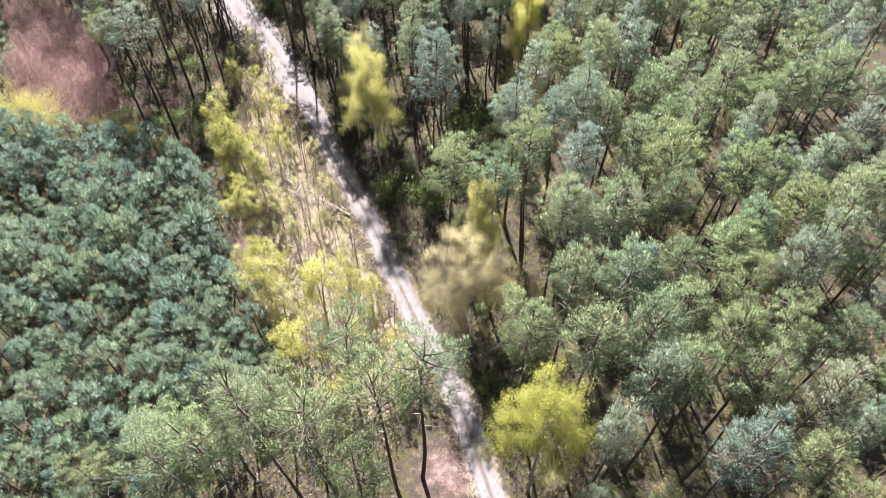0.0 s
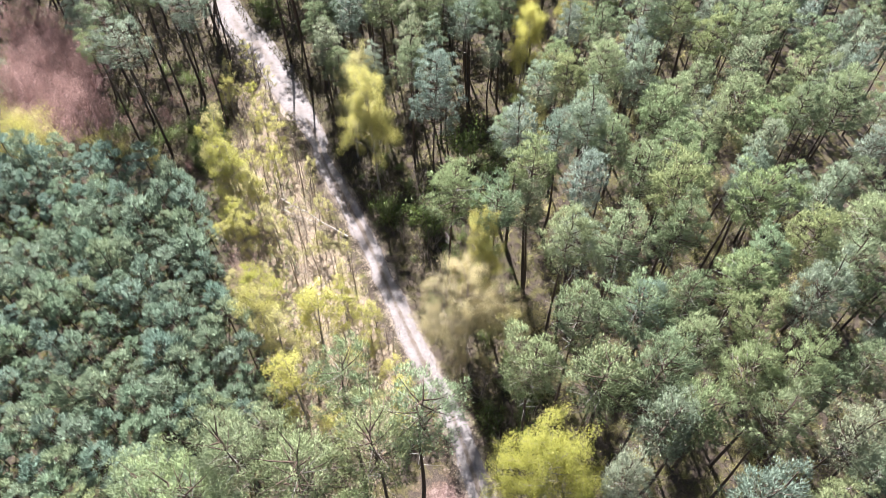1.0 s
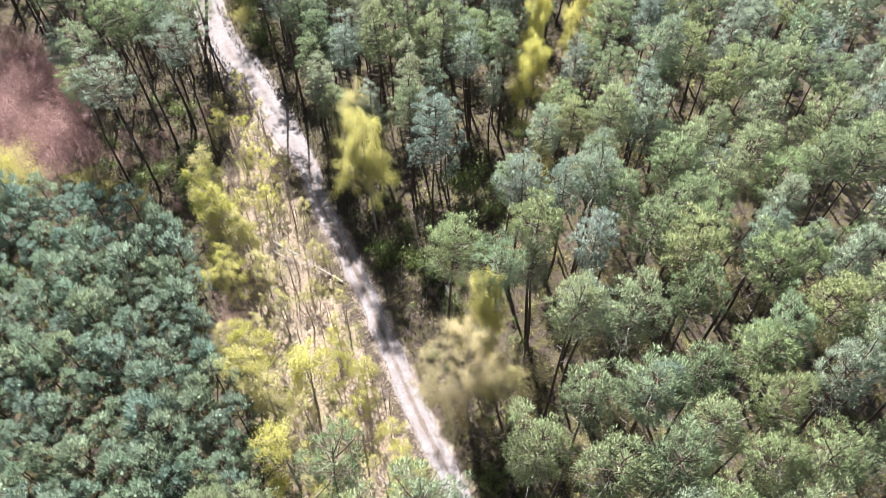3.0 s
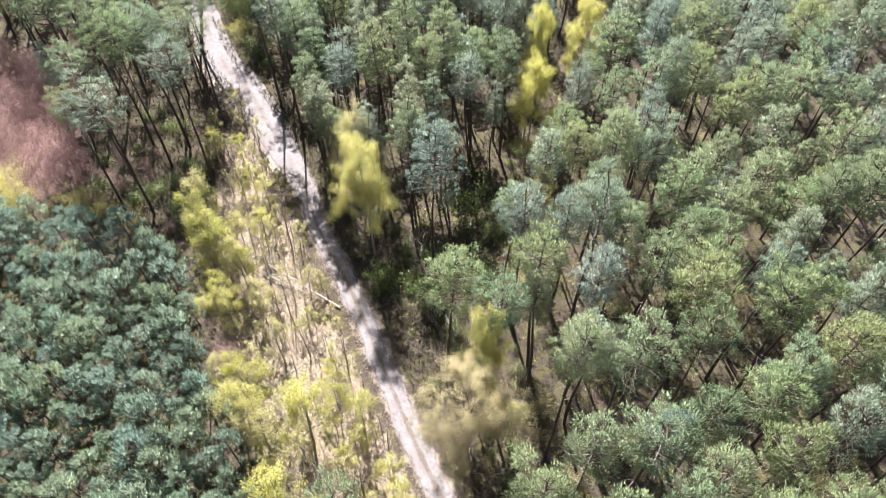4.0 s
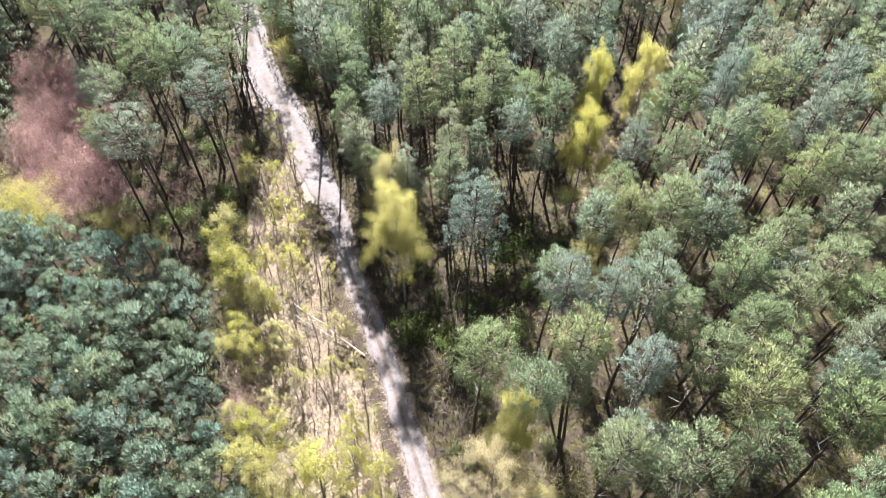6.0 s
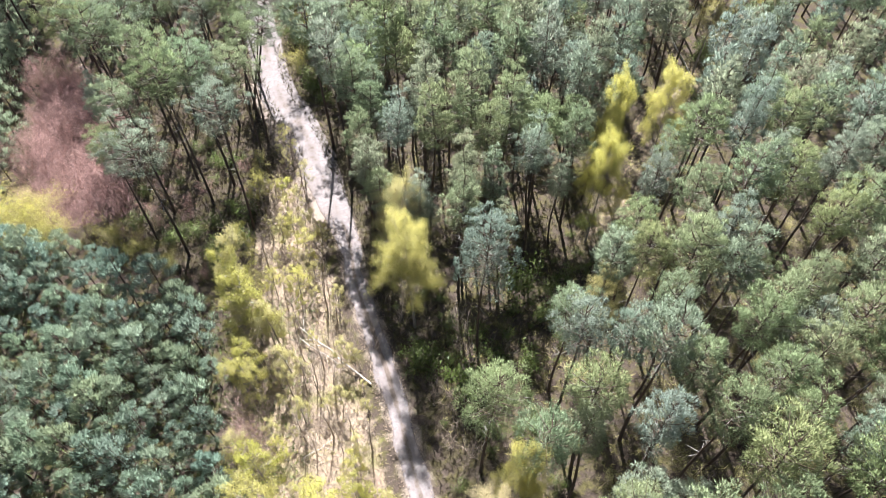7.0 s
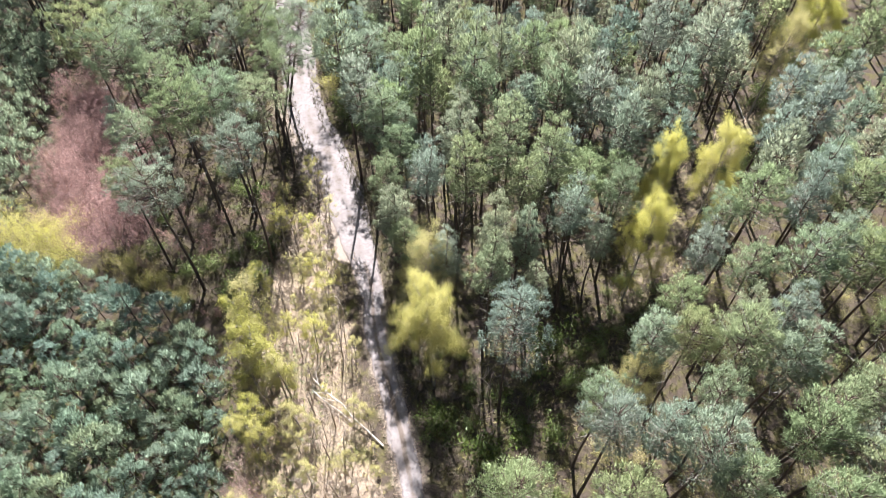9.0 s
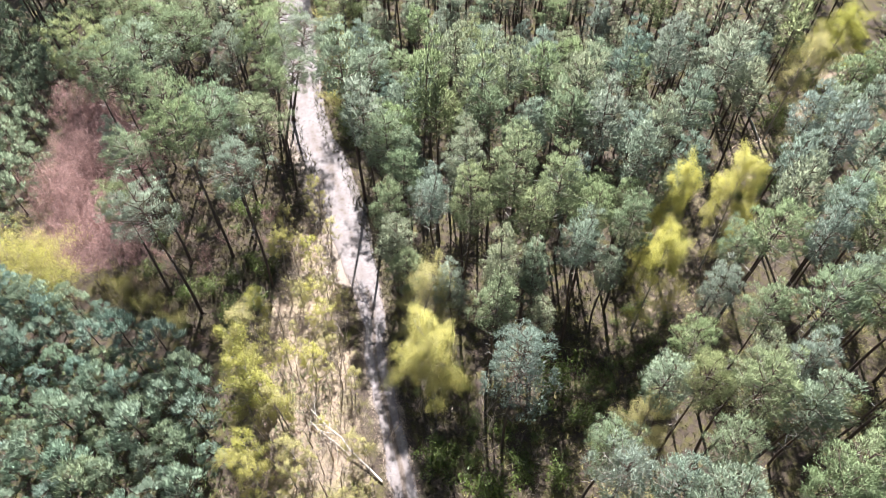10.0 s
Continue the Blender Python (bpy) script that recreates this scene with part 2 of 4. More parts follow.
def build_ground():
    xs, ys = axis(-90, 60, 1.0, 2500), axis(5, 150, 1.0, 2500)
    verts, grass, sand, red = [], [], [], []
    for y in ys:
        for x in xs:
            near = -95 < x < 65 and 0 < y < 160
            verts.append((x, y, land(x, y) if near else 0.0))
            g = s = r = 0.0
            if near:
                dt, dr = gap(TRACK_XY, x, y), gap(RIDE_XY, x, y)
                s = max(0.0, 1.0 - dt / 2.6)
                if 77 < y < 103 and -5.5 < x - track_x(y) < 0:
                    s = max(s, 1.15 - 0.13 * dt)
                away = math.hypot(x - 0.5, y - 23.5)
                if away < 5.5:
                    s, r = max(s, 0.42 - 0.05 * away), max(r, 0.75 - 0.11 * away)
                if inside(STRIP, x, y):
                    g, r = 0.75, 0.30
                if dr < 3.6 and 76 < y < 136:
                    g = max(g, (0.5 if y < 96 else 0.6) - 0.12 * dr)
                    s = max(s, (0.20 if y < 92 else 0.12) - 0.16 * dr)
                if inside(CLEARING, x, y):
                    r = 0.85
            grass.append(g), sand.append(s), red.append(r)
    w = len(xs)
    faces = [(j * w + i, j * w + i + 1, (j + 1) * w + i + 1, (j + 1) * w + i) for j in range(len(ys) - 1) for i in range(w - 1)]
    me = bpy.data.meshes.new("ground")
    me.from_pydata(verts, [], faces)
    for key, values in (("grass", grass), ("sand", sand), ("red", red)):
        me.attributes.new(key, "FLOAT", "POINT").data.foreach_set("value", values)
    me.materials.append(FLOOR)
    me.polygons.foreach_set("use_smooth", [True] * len(me.polygons))
    return tagged(new("ground", me), "forest floor of brown litter, moss and dry grass", "ground", kind="structure")


def build_track():
    """The sandy track: two wheel ruts, a low grassy crown between them and ragged edges."""
    rng = random.Random(5)
    cross = [-1.75, -1.5, -1.2, -0.95, -0.7, -0.45, -0.2, 0.0, 0.2, 0.45, 0.7, 0.95, 1.2, 1.5, 1.75]
    verts, crown = [], []
    for k, p in enumerate(TRACK_LINE):
        q = TRACK_LINE[min(k + 1, len(TRACK_LINE) - 1)] - TRACK_LINE[max(k - 1, 0)]
        side = Vector((q.y, -q.x, 0)).normalized()
        wide = 0.73 + 0.16 * noise.noise((k * 0.06, 3.1, 0)) + 0.90 * min(1.0, max(0.0, (p.y - 74) / 14))
        for c in cross:
            edge = abs(c) / 1.75
            off = c * wide + edge * edge * 0.42 * noise.noise((k * 0.23, c, 9.0))
            x, y = p.x + side.x * off, p.y + side.y * off
            rut = math.exp(-((abs(c) - 0.78) / 0.26) ** 2)
            z = land(x, y) + 0.09 - 0.07 * rut - 0.12 * max(0.0, edge - 0.75) / 0.25 + 0.02 * noise.noise((x * 1.3, y * 1.3, 0))
            verts.append((x, y, z))
            crown.append(max(math.exp(-(c / 0.46) ** 2) * (0.92 + 0.3 * noise.noise((k * 0.05, 7.7, 0))) * (1.0 if p.y < 78 else 0.6), max(0.0, edge - 0.74) / 0.26))
    w = len(cross)
    faces = [(j * w + i, j * w + i + 1, (j + 1) * w + i + 1, (j + 1) * w + i) for j in range(len(TRACK_LINE) - 1) for i in range(w - 1)]
    me = bpy.data.meshes.new("path")
    me.from_pydata(verts, [], faces)
    me.attributes.new("crown", "FLOAT", "POINT").data.foreach_set("value", crown)
    me.materials.append(SAND)
    me.polygons.foreach_set("use_smooth", [True] * len(me.polygons))
    return tagged(new("path", me), "pale sandy forest track with two wheel ruts", "path", kind="structure")


build_ground()
build_track()


# ---- tree meshes ----
def unit(v):
    return v / np.maximum(np.linalg.norm(v, axis=-1, keepdims=True), 1e-6)


def blades(points, dirs, length, width, count, spread, rng, faces_way=None):
    """Needle tufts: count narrow triangles fanning out from each point about its direction."""
    p, d = np.repeat(points, count, 0), np.repeat(dirs, count, 0)
    n = len(p)
    facing = d if faces_way is None else np.repeat(faces_way, count, 0)
    facing = unit(facing + 0.13 * unit(rng.normal(size=(n, 3))))
    d = unit(d + spread * unit(rng.normal(size=(n, 3))))
    side = unit(np.cross(d, rng.normal(size=(n, 3))))
    size = rng.uniform(0.65, 1.25, (n, 1))
    base = p + rng.normal(size=(n, 3)) * length * 0.15
    half = side * width * 0.5 * size
    return np.stack([base - half, base + half, base + d * length * size], 1).reshape(-1, 3), np.arange(n * 3).reshape(-1, 3), np.repeat(facing, 3, 0)


def template_lump():
    bm = bmesh.new()
    bmesh.ops.create_icosphere(bm, subdivisions=1, radius=1.0)
    verts = np.array([v.co[:] for v in bm.verts])
    faces = np.array([[v.index for v in f.verts] for f in bm.faces])
    bm.free()
    return verts, faces


LUMP_VERTS, LUMP_FACES = template_lump()


def lumps(centres, outs, radii, rng, squash=0.8):
    """Dense hearts of needle clumps: uneven rounded bodies, facing away from the tree's middle."""
    verts, faces, facing = [], [], []
    for k, (c, o, r) in enumerate(zip(centres, outs, radii)):
        turn = np.array(Euler(rng.uniform(0, 6.28, 3)).to_matrix())
        d = LUMP_VERTS @ turn.T
        verts.append(c + d * r * rng.uniform(0.62, 1.12, (len(d), 1)) * np.array([1, 1, squash]))
        facing.append(unit(0.4 * d + 0.75 * o + np.array([0, 0, 0.25])))
        faces.append(LUMP_FACES + k * len(d))
    return np.concatenate(verts), np.concatenate(faces), np.concatenate(facing)


def brush(centres, outs, radii, each, length, width, rng, lift=0.5, squash=0.8, rise=0.55, stray=0.42, relief=0.55):
    """Needle shoots standing off each clump, all swept upwards and outwards like the bristles of a brush."""
    c, o = np.repeat(centres, each, 0), np.repeat(outs, each, 0)
    r = np.repeat(np.asarray(radii)[:, None], each, 0)
    n = len(c)
    u = unit(unit(rng.normal(size=(n, 3))) + np.array([0, 0, lift]) + 0.35 * o)
    base = c + u * r * rng.uniform(0.15, 1.0, (n, 1)) ** 0.6 * np.array([1, 1, squash])
    d = unit(0.55 * u + np.array([0, 0, rise]) + 0.35 * o + stray * unit(rng.normal(size=(n, 3))))
    side = unit(np.cross(d, rng.normal(size=(n, 3))))
    size = rng.uniform(0.6, 1.25, (n, 1))
    half = side * width * 0.5 * size
    facing = unit(relief * u + (1 - relief) * o + np.array([0, 0, 0.26]) + 0.15 * unit(rng.normal(size=(n, 3))))
    verts = np.stack([base - half, base + half, base + d * length * size], 1).reshape(-1, 3)
    return verts, np.arange(len(verts)).reshape(-1, 3), np.repeat(facing, 3, 0)


def gathered(*pieces):
    """Several pieces of foliage as one."""
    verts, faces, facing, first = [], [], [], 0
    for v, f, n in pieces:
        verts.append(v), faces.append(f + first), facing.append(n)
        first += len(v)
    return np.concatenate(verts), np.concatenate(faces), np.concatenate(facing)


def leaves(points, size, rng, droop=0.5, middle=None):
    """Small three-cornered leaves, one at each point, hanging a little; facing is away from the crown's middle."""
    n = len(points)
    d = rng.normal(size=(n, 3))
    d[:, 2] -= droop
    d = unit(d)
    side = unit(np.cross(d, rng.normal(size=(n, 3))))
    s = size * rng.uniform(0.6, 1.3, (n, 1))
    middle = points.mean(0) if middle is None else middle
    facing = unit(unit((points - middle) * (1, 1, 0.6)) * 0.75 + np.array([0, 0, 0.85]) + 0.38 * unit(rng.normal(size=(n, 3))))
    return np.stack([points - d * s * 0.55, points + side * s * 0.55, points + d * s * 0.55], 1).reshape(-1, 3), np.arange(n * 3).reshape(-1, 3), np.repeat(facing, 3, 0)


def leaf_mesh(name, built, material):
    verts, faces, facing = built
    me = bpy.data.meshes.new(name)
    me.from_pydata(verts.tolist(), [], faces.tolist())
    me.materials.append(material)
    me.polygons.foreach_set("use_smooth", [True] * len(me.polygons))
    me.normals_split_custom_set_from_vertices(facing.tolist())
    return me


class Wood:
    """Gathers tapered round stems into one mesh."""

    def __init__(self):
        self.verts, self.faces, self.slots, self.slot = [], [], [], 0

    def stem(self, pts, r0, r1, sides=5):
        pts = [np.asarray(p, float) for p in pts]
        first = len(self.verts)
        for k, p in enumerate(pts):
            d = unit(pts[min(k + 1, len(pts) - 1)] - pts[max(k - 1, 0)])
            a = unit(np.cross(d, (0.31, 0.95, 0.05) if abs(d[1]) < 0.9 else (1.0, 0.1, 0.0)))
            b = np.cross(d, a)
            r = r0 + (r1 - r0) * k / (len(pts) - 1)
            for s in range(sides):
                t = 2 * math.pi * s / sides
                self.verts.append(tuple(p + r * (math.cos(t) * a + math.sin(t) * b)))
        for k in range(len(pts) - 1):
            for s in range(sides):
                i, j = first + k * sides + s, first + k * sides + (s + 1) % sides
                self.faces.append((i, j, j + sides, i + sides))
        self.faces.append(tuple(first + (len(pts) - 1) * sides + s for s in range(sides)))
        self.slots += [self.slot] * (len(self.faces) - len(self.slots))

    def mesh(self, name, *materials):
        me = bpy.data.meshes.new(name)
        me.from_pydata(self.verts, [], self.faces)
        for material in materials:
            me.materials.append(material)
        me.polygons.foreach_set("material_index", self.slots)
        me.polygons.foreach_set("use_smooth", [True] * len(me.polygons))
        return me


def tall_pine(seed, h=23.0, radius=2.4, depth=6.6, lobes=26, each=3, needles=PINE, shoot=0.21, shoot_width=0.056, shoots=100, pad=0.52, heart=0.0, point=0.0, ragged=0.18, snags=9, open_heart=False):
    """A forest pine: long bare stem, dead snags, and a crown of limbs that each carry a lobe of needle clumps."""
    rng = np.random.default_rng(seed)
    wood = Wood()
    bend = rng.normal(size=2) * 0.25
    bend2 = rng.normal(size=2) * 0.15

    def axis_at(z):
        t = z / h
        return np.array([bend[0] * math.sin(t * 3.0) + bend2[0] * math.sin(t * 7), bend[1] * math.sin(t * 2.6) + bend2[1] * math.sin(t * 6), z])

    wood.stem([axis_at(z) for z in np.linspace(-0.3, h * 0.97, 9)], 0.11 + 0.0035 * h, 0.03, 6)
    half = depth * 0.5
    middle = axis_at(h - depth * 0.52)
    centres, sizes = [], []
    for k in range(lobes):
        up = 1.0 - 1.66 * (k + 0.35) / lobes
        ring = math.sqrt(max(0.0, 1 - up * up))
        az = k * 2.39996 + rng.normal() * 0.3
        lump = 1.0 + 2.0 * ragged * noise.noise((math.cos(az) * ring * 1.6 + seed, math.sin(az) * ring * 1.6, up * 1.6)) + rng.uniform(-ragged, ragged * 0.7)
        if up < -0.2:
            lump *= rng.uniform(0.65, 1.0)
        slim = 1.0 - point * max(0.0, up)
        c = middle + np.array([math.cos(az) * ring * radius * slim, math.sin(az) * ring * radius * slim, up * half]) * lump
        root = axis_at(min(h * 0.96, max(h - depth * 1.05, c[2] - 0.55 * math.hypot(*(c - middle)[:2]) - 0.3)))
        wood.stem([root, (root + c) / 2 + np.array([0, 0, -0.18]), c], 0.05 + 0.008 * radius, 0.012, 3)
        along = unit(c - root)
        across = unit(np.cross(along, (0.0, 0.0, 1.0)) + 1e-3)
        swell = rng.uniform(0.85, 1.25)
        for j in range(each):
            side = (j - (each - 1) / 2) / max(1, each - 1) * 2
            p = c + across * side * pad * 0.95 * swell - along * abs(side) * pad * rng.uniform(0.5, 1.1) + rng.normal(size=3) * pad * 0.22
            p[2] += pad * 0.25 * (1 - abs(side))
            centres.append(p), sizes.append(pad * swell * (1.0 - 0.18 * abs(side)) * rng.uniform(0.82, 1.12))
    outer = len(centres)
    for k in range(lobes // 3 if open_heart else lobes):
        az = rng.uniform(0, 2 * math.pi)
        r = radius * rng.uniform(0.15, 0.6)
        centres.append(middle + np.array([math.cos(az) * r, math.sin(az) * r, half * rng.uniform(-0.5, 0.6)]))
        sizes.append(pad * rng.uniform(0.9, 1.3))
    wood.slot = 1
    for k in range(snags):
        z = h - depth * 0.9 - rng.uniform(0, 0.45) * (h - depth)
        az = rng.uniform(0, 2 * math.pi)
        a = axis_at(z)
        L = rng.uniform(0.4, 1.3)
        wood.stem([a, a + np.array([math.cos(az) * L, math.sin(az) * L, rng.uniform(-0.4, 0.25) * L])], 0.030, 0.008, 3)
    for k in range(snags):
        a = axis_at(h - depth * rng.uniform(0.35, 0.95))
        az = rng.uniform(0, 2 * math.pi)
        L = radius * rng.uniform(0.8, 1.25)
        e = a + np.array([math.cos(az) * L, math.sin(az) * L, rng.uniform(0.1, 0.6) * L])
        wood.stem([a, (a + e) / 2 + rng.normal(size=3) * 0.12, e], 0.028, 0.009, 3)
    centres, sizes = np.array(centres), np.array(sizes)
    outs = unit((centres - middle) * (1, 1, 0.8))
    pieces = [brush(centres[:outer], outs[:outer], sizes[:outer], shoots, shoot, shoot_width, rng), brush(centres[outer:], outs[outer:], sizes[outer:], shoots // 2, shoot, shoot_width * 1.3, rng)]
    if heart:
        pieces.append(lumps(centres, outs, sizes * heart, rng))
    crown = gathered(*pieces)
    return {"trunk": wood.mesh("trunk", PINE_BARK, DEAD_WOOD), "crown": leaf_mesh("crown", crown, needles), "h": h}


def young_pine(seed, h=8.0, radius=1.6, needles=PINE_YOUNG, shoots=120, width=0.062, shoot=0.42, count=21):
    """A plantation pine: a dome of upright plumes of needles, one at the end of each rising branch."""
    rng = np.random.default_rng(seed)
    wood = Wood()
    wood.stem([(0, 0, -0.2), (rng.normal() * 0.05, rng.normal() * 0.05, h * 0.5), (0, 0, h * 0.94)], 0.10, 0.02, 5)
    centres, sizes = [np.array([0, 0, h * 0.93])], [0.44]
    for k in range(count):
        u = (k + rng.uniform(0.2, 0.8)) / count
        az = k * 2.39996 + rng.normal() * 0.35
        z = h * (0.22 + 0.60 * u)
        reach = radius * (1.05 - 0.72 * u ** 1.5) * rng.uniform(0.72, 1.12)
        start = np.array([0, 0, z])
        end = start + np.array([math.cos(az) * reach, math.sin(az) * reach, reach * (0.25 + 0.55 * u)])
        wood.stem([start, end], 0.018, 0.006, 3)
        centres.append(end), sizes.append(rng.uniform(0.40, 0.60))
    centres, sizes = np.array(centres), np.array(sizes)
    outs = unit(centres - np.array([0, 0, h * 0.5]))
    crown = gathered(lumps(centres, outs, sizes * 0.3, rng, 1.1), brush(centres, outs, sizes, shoots, shoot, width, rng, 0.55, 1.15, 1.1, 0.2, 0.72))
    return {"trunk": wood.mesh("trunk", PINE_BARK), "crown": leaf_mesh("crown", crown, needles), "h": h}


def grow(wood, rng, start, way, length, radius, level, tips, spread=0.75, droop=0.0, forks=4):
    """A limb that forks into ever finer ones; the ends of the finest are gathered in tips."""
    pts = [start]
    d = unit(way)
    for _ in range(3):
        d = unit(d + rng.normal(size=3) * 0.16 + np.array([0, 0, 0.10 - droop * (0.5 if level < 2 else 0.0)]))
        pts.append(pts[-1] + d * length / 3)
    wood.stem(pts if level else [pts[0], pts[3]], radius, radius * 0.45, 4 if level > 1 else 3)
    if level == 0:
        for s in np.linspace(0.3, 1.0, 4):
            k = s * 3
            i = min(2, int(k))
            tips.append(pts[i] + (pts[i + 1] - pts[i]) * (k - i))
        return
    for j in range(forks):
        s = 0.30 + 0.70 * (j + rng.uniform(0.2, 0.9)) / forks
        k = s * 3
        i = min(2, int(k))
        at = pts[i] + (pts[i + 1] - pts[i]) * (k - i)
        turn = unit(d + spread * unit(rng.normal(size=3)))
        grow(wood, rng, at, turn, length * rng.uniform(0.45, 0.65), radius * 0.5, level - 1, tips, spread, droop, forks)


def leafy_tree(seed, h, radius, leaf, per_tip, leaf_size, material, bark_mat=BIRCH_BARK, droop=0.35, limbs=15, low=0.30, top_heavy=0.6):
    """A birch or small broadleaf in spring: fine limbs with sparse small leaves, the sky showing through."""
    rng = np.random.default_rng(seed)
    wood = Wood()
    lean = rng.normal(size=2) * 0.05 * h

    def axis_at(z):
        t = z / h
        return np.array([lean[0] * t * t, lean[1] * t * t, z])

    wood.stem([axis_at(z) for z in np.linspace(-0.2, h * 0.96, 8)], 0.045 + 0.0075 * h, 0.015, 6)
    tips = []
    for k in range(limbs):
        u = (k + rng.uniform(0, 1)) / limbs
        z = h * (low + (0.93 - low) * u)
        az = k * 2.39996 + rng.normal() * 0.4
        reach = radius * (0.55 + 0.55 * math.sin(math.pi * min(1, 0.25 + top_heavy * u))) * rng.uniform(0.7, 1.1) * (1 - 0.35 * u)
        way = np.array([math.cos(az), math.sin(az), 0.45 + 0.9 * u])
        grow(wood, rng, axis_at(z), way, reach, 0.02 + 0.004 * reach, 2, tips, 0.8, droop, 3)
    meshes = {"trunk": wood.mesh("trunk", bark_mat), "h": h}
    if leaf:
        pts = np.repeat(np.array(tips), per_tip, 0)
        pts = pts + rng.normal(size=pts.shape) * (0.15, 0.15, 0.18) * (0.5 + h / 16)
        pts[:, 2] -= np.abs(rng.normal(size=len(pts))) * droop * 0.5
        meshes["crown"] = leaf_mesh("crown", leaves(pts, leaf_size, rng), material)
    return meshes


def twig_bush(seed, h, radius, stems, material, level=2):
    """A bare bush: many stems from one foot, forking into fine twigs."""
    rng = np.random.default_rng(seed)
    wood = Wood()
    tips = []
    for k in range(stems):
        az = k * 2.39996
        r = rng.uniform(0.2, 1.0) * radius
        way = np.array([math.cos(az) * r, math.sin(az) * r, h * rng.uniform(0.55, 0.9)])
        grow(wood, rng, np.array([math.cos(az) * 0.12, math.sin(az) * 0.12, -0.1]), way, np.linalg.norm(way) * 0.75, 0.028, level, tips, 0.6, 0.0, 4)
    return {"bush": wood.mesh("bare_bush", material), "h": h}


def leafy_bush(seed, h, radius, count, size, material, wood_mat=GREY_TWIGS, level=1):
    rng = np.random.default_rng(seed)
    wood = Wood()
    tips = []
    for k in range(9):
        az = k * 2.39996
        r = rng.uniform(0.3, 1.0) * radius
        way = np.array([math.cos(az) * r, math.sin(az) * r, h * rng.uniform(0.5, 0.9)])
        grow(wood, rng, np.array([0, 0, -0.1]), way, np.linalg.norm(way) * 0.8, 0.02, level, tips, 0.7, 0.1, 4)
    pts = np.array(tips)[rng.integers(0, len(tips), count)] + rng.normal(size=(count, 3)) * (0.22, 0.22, 0.20)
    return {"stem": wood.mesh("stem", wood_mat), "foliage": leaf_mesh("foliage", leaves(pts, size, rng, 0.1), material), "h": h}


# ---- planting ----


def plant(name, meshes, x, y, h, label, category, group="", widen=1.0, rng=random):
    """Sets one tree or bush on the ground, h metres tall: an empty at its foot with its parts below it."""
    s = h / meshes["h"]
    root = new(name, meshes.get("bush"))
    w = s ** 0.5 * widen if meshes["h"] > 12 else s * widen
    root.matrix_world = Matrix.LocRotScale((x, y, land(x, y)), Euler((radians(rng.uniform(-2, 2)), radians(rng.uniform(-2, 2)), rng.uniform(0, 6.283))), (w, w, s))
    for key, me in meshes.items():
        if key not in ("h", "bush"):
            new(key, me).parent = root
    return tagged(root, label, category, group)


def joined(name, entries, label, category):
    """Far trees that cannot be told apart, gathered into one object: entries of (meshes, x, y, h, widen)."""
    rng = random.Random(3)
    verts, faces, slots, facing, mats = [], [], [], [], []
    count = 0
    for meshes, x, y, h, widen in entries:
        s = h / meshes["h"]
        m = np.array(Matrix.LocRotScale((x, y, land(x, y)), Euler((0, 0, rng.uniform(0, 6.283))), (widen, widen, s)))
        for key in ("trunk", "crown"):
            me = meshes[key]
            co = np.empty(len(me.vertices) * 3)
            me.vertices.foreach_get("co", co)
            no = np.empty(len(me.vertices) * 3)
            if key == "crown":
                loops, corner = np.empty(len(me.loops) * 3), np.empty(len(me.loops), int)
                me.corner_normals.foreach_get("vector", loops)
                me.loops.foreach_get("vertex_index", corner)
                no.reshape(-1, 3)[corner] = loops.reshape(-1, 3)
            else:
                me.vertices.foreach_get("normal", no)
            verts.append(co.reshape(-1, 3) @ m[:3, :3].T + m[:3, 3])
            facing.append(unit(no.reshape(-1, 3) @ m[:3, :3].T))
            for p in me.polygons:
                faces.append([count + v for v in p.vertices])
                mat = me.materials[p.material_index]
                if mat not in mats:
                    mats.append(mat)
                slots.append(mats.index(mat))
            count += len(me.vertices)
    me = bpy.data.meshes.new(name)
    me.from_pydata(np.concatenate(verts).tolist(), [], faces)
    for mat in mats:
        me.materials.append(mat)
    me.polygons.foreach_set("material_index", slots)
    me.polygons.foreach_set("use_smooth", [True] * len(me.polygons))
    me.normals_split_custom_set_from_vertices(np.concatenate(facing).tolist())
    return tagged(new(name, me), label, category, kind="stuff")


def scatter(poly, spacing, taken, rng, tries=40, keep=None):
    """Random places in a polygon, no closer than spacing to each other or to the places taken."""
    x0, x1 = min(p[0] for p in poly), max(p[0] for p in poly)
    y0, y1 = min(p[1] for p in poly), max(p[1] for p in poly)
    cells = {}

    def put(x, y):
        cells.setdefault((int(x // spacing), int(y // spacing)), []).append((x, y))

    for x, y in taken:
        put(x, y)
    out = []
    for _ in range(int((x1 - x0) * (y1 - y0) / spacing ** 2 * tries)):
        x, y = rng.uniform(x0, x1), rng.uniform(y0, y1)
        if not inside(poly, x, y) or (keep and not keep(x, y)):
            continue
        cx, cy = int(x // spacing), int(y // spacing)
        if any((x - a) ** 2 + (y - b) ** 2 < spacing ** 2 for i in (-1, 0, 1) for j in (-1, 0, 1) for a, b in cells.get((cx + i, cy + j), ())):
            continue
        put(x, y)
        out.append((x, y))
    return out


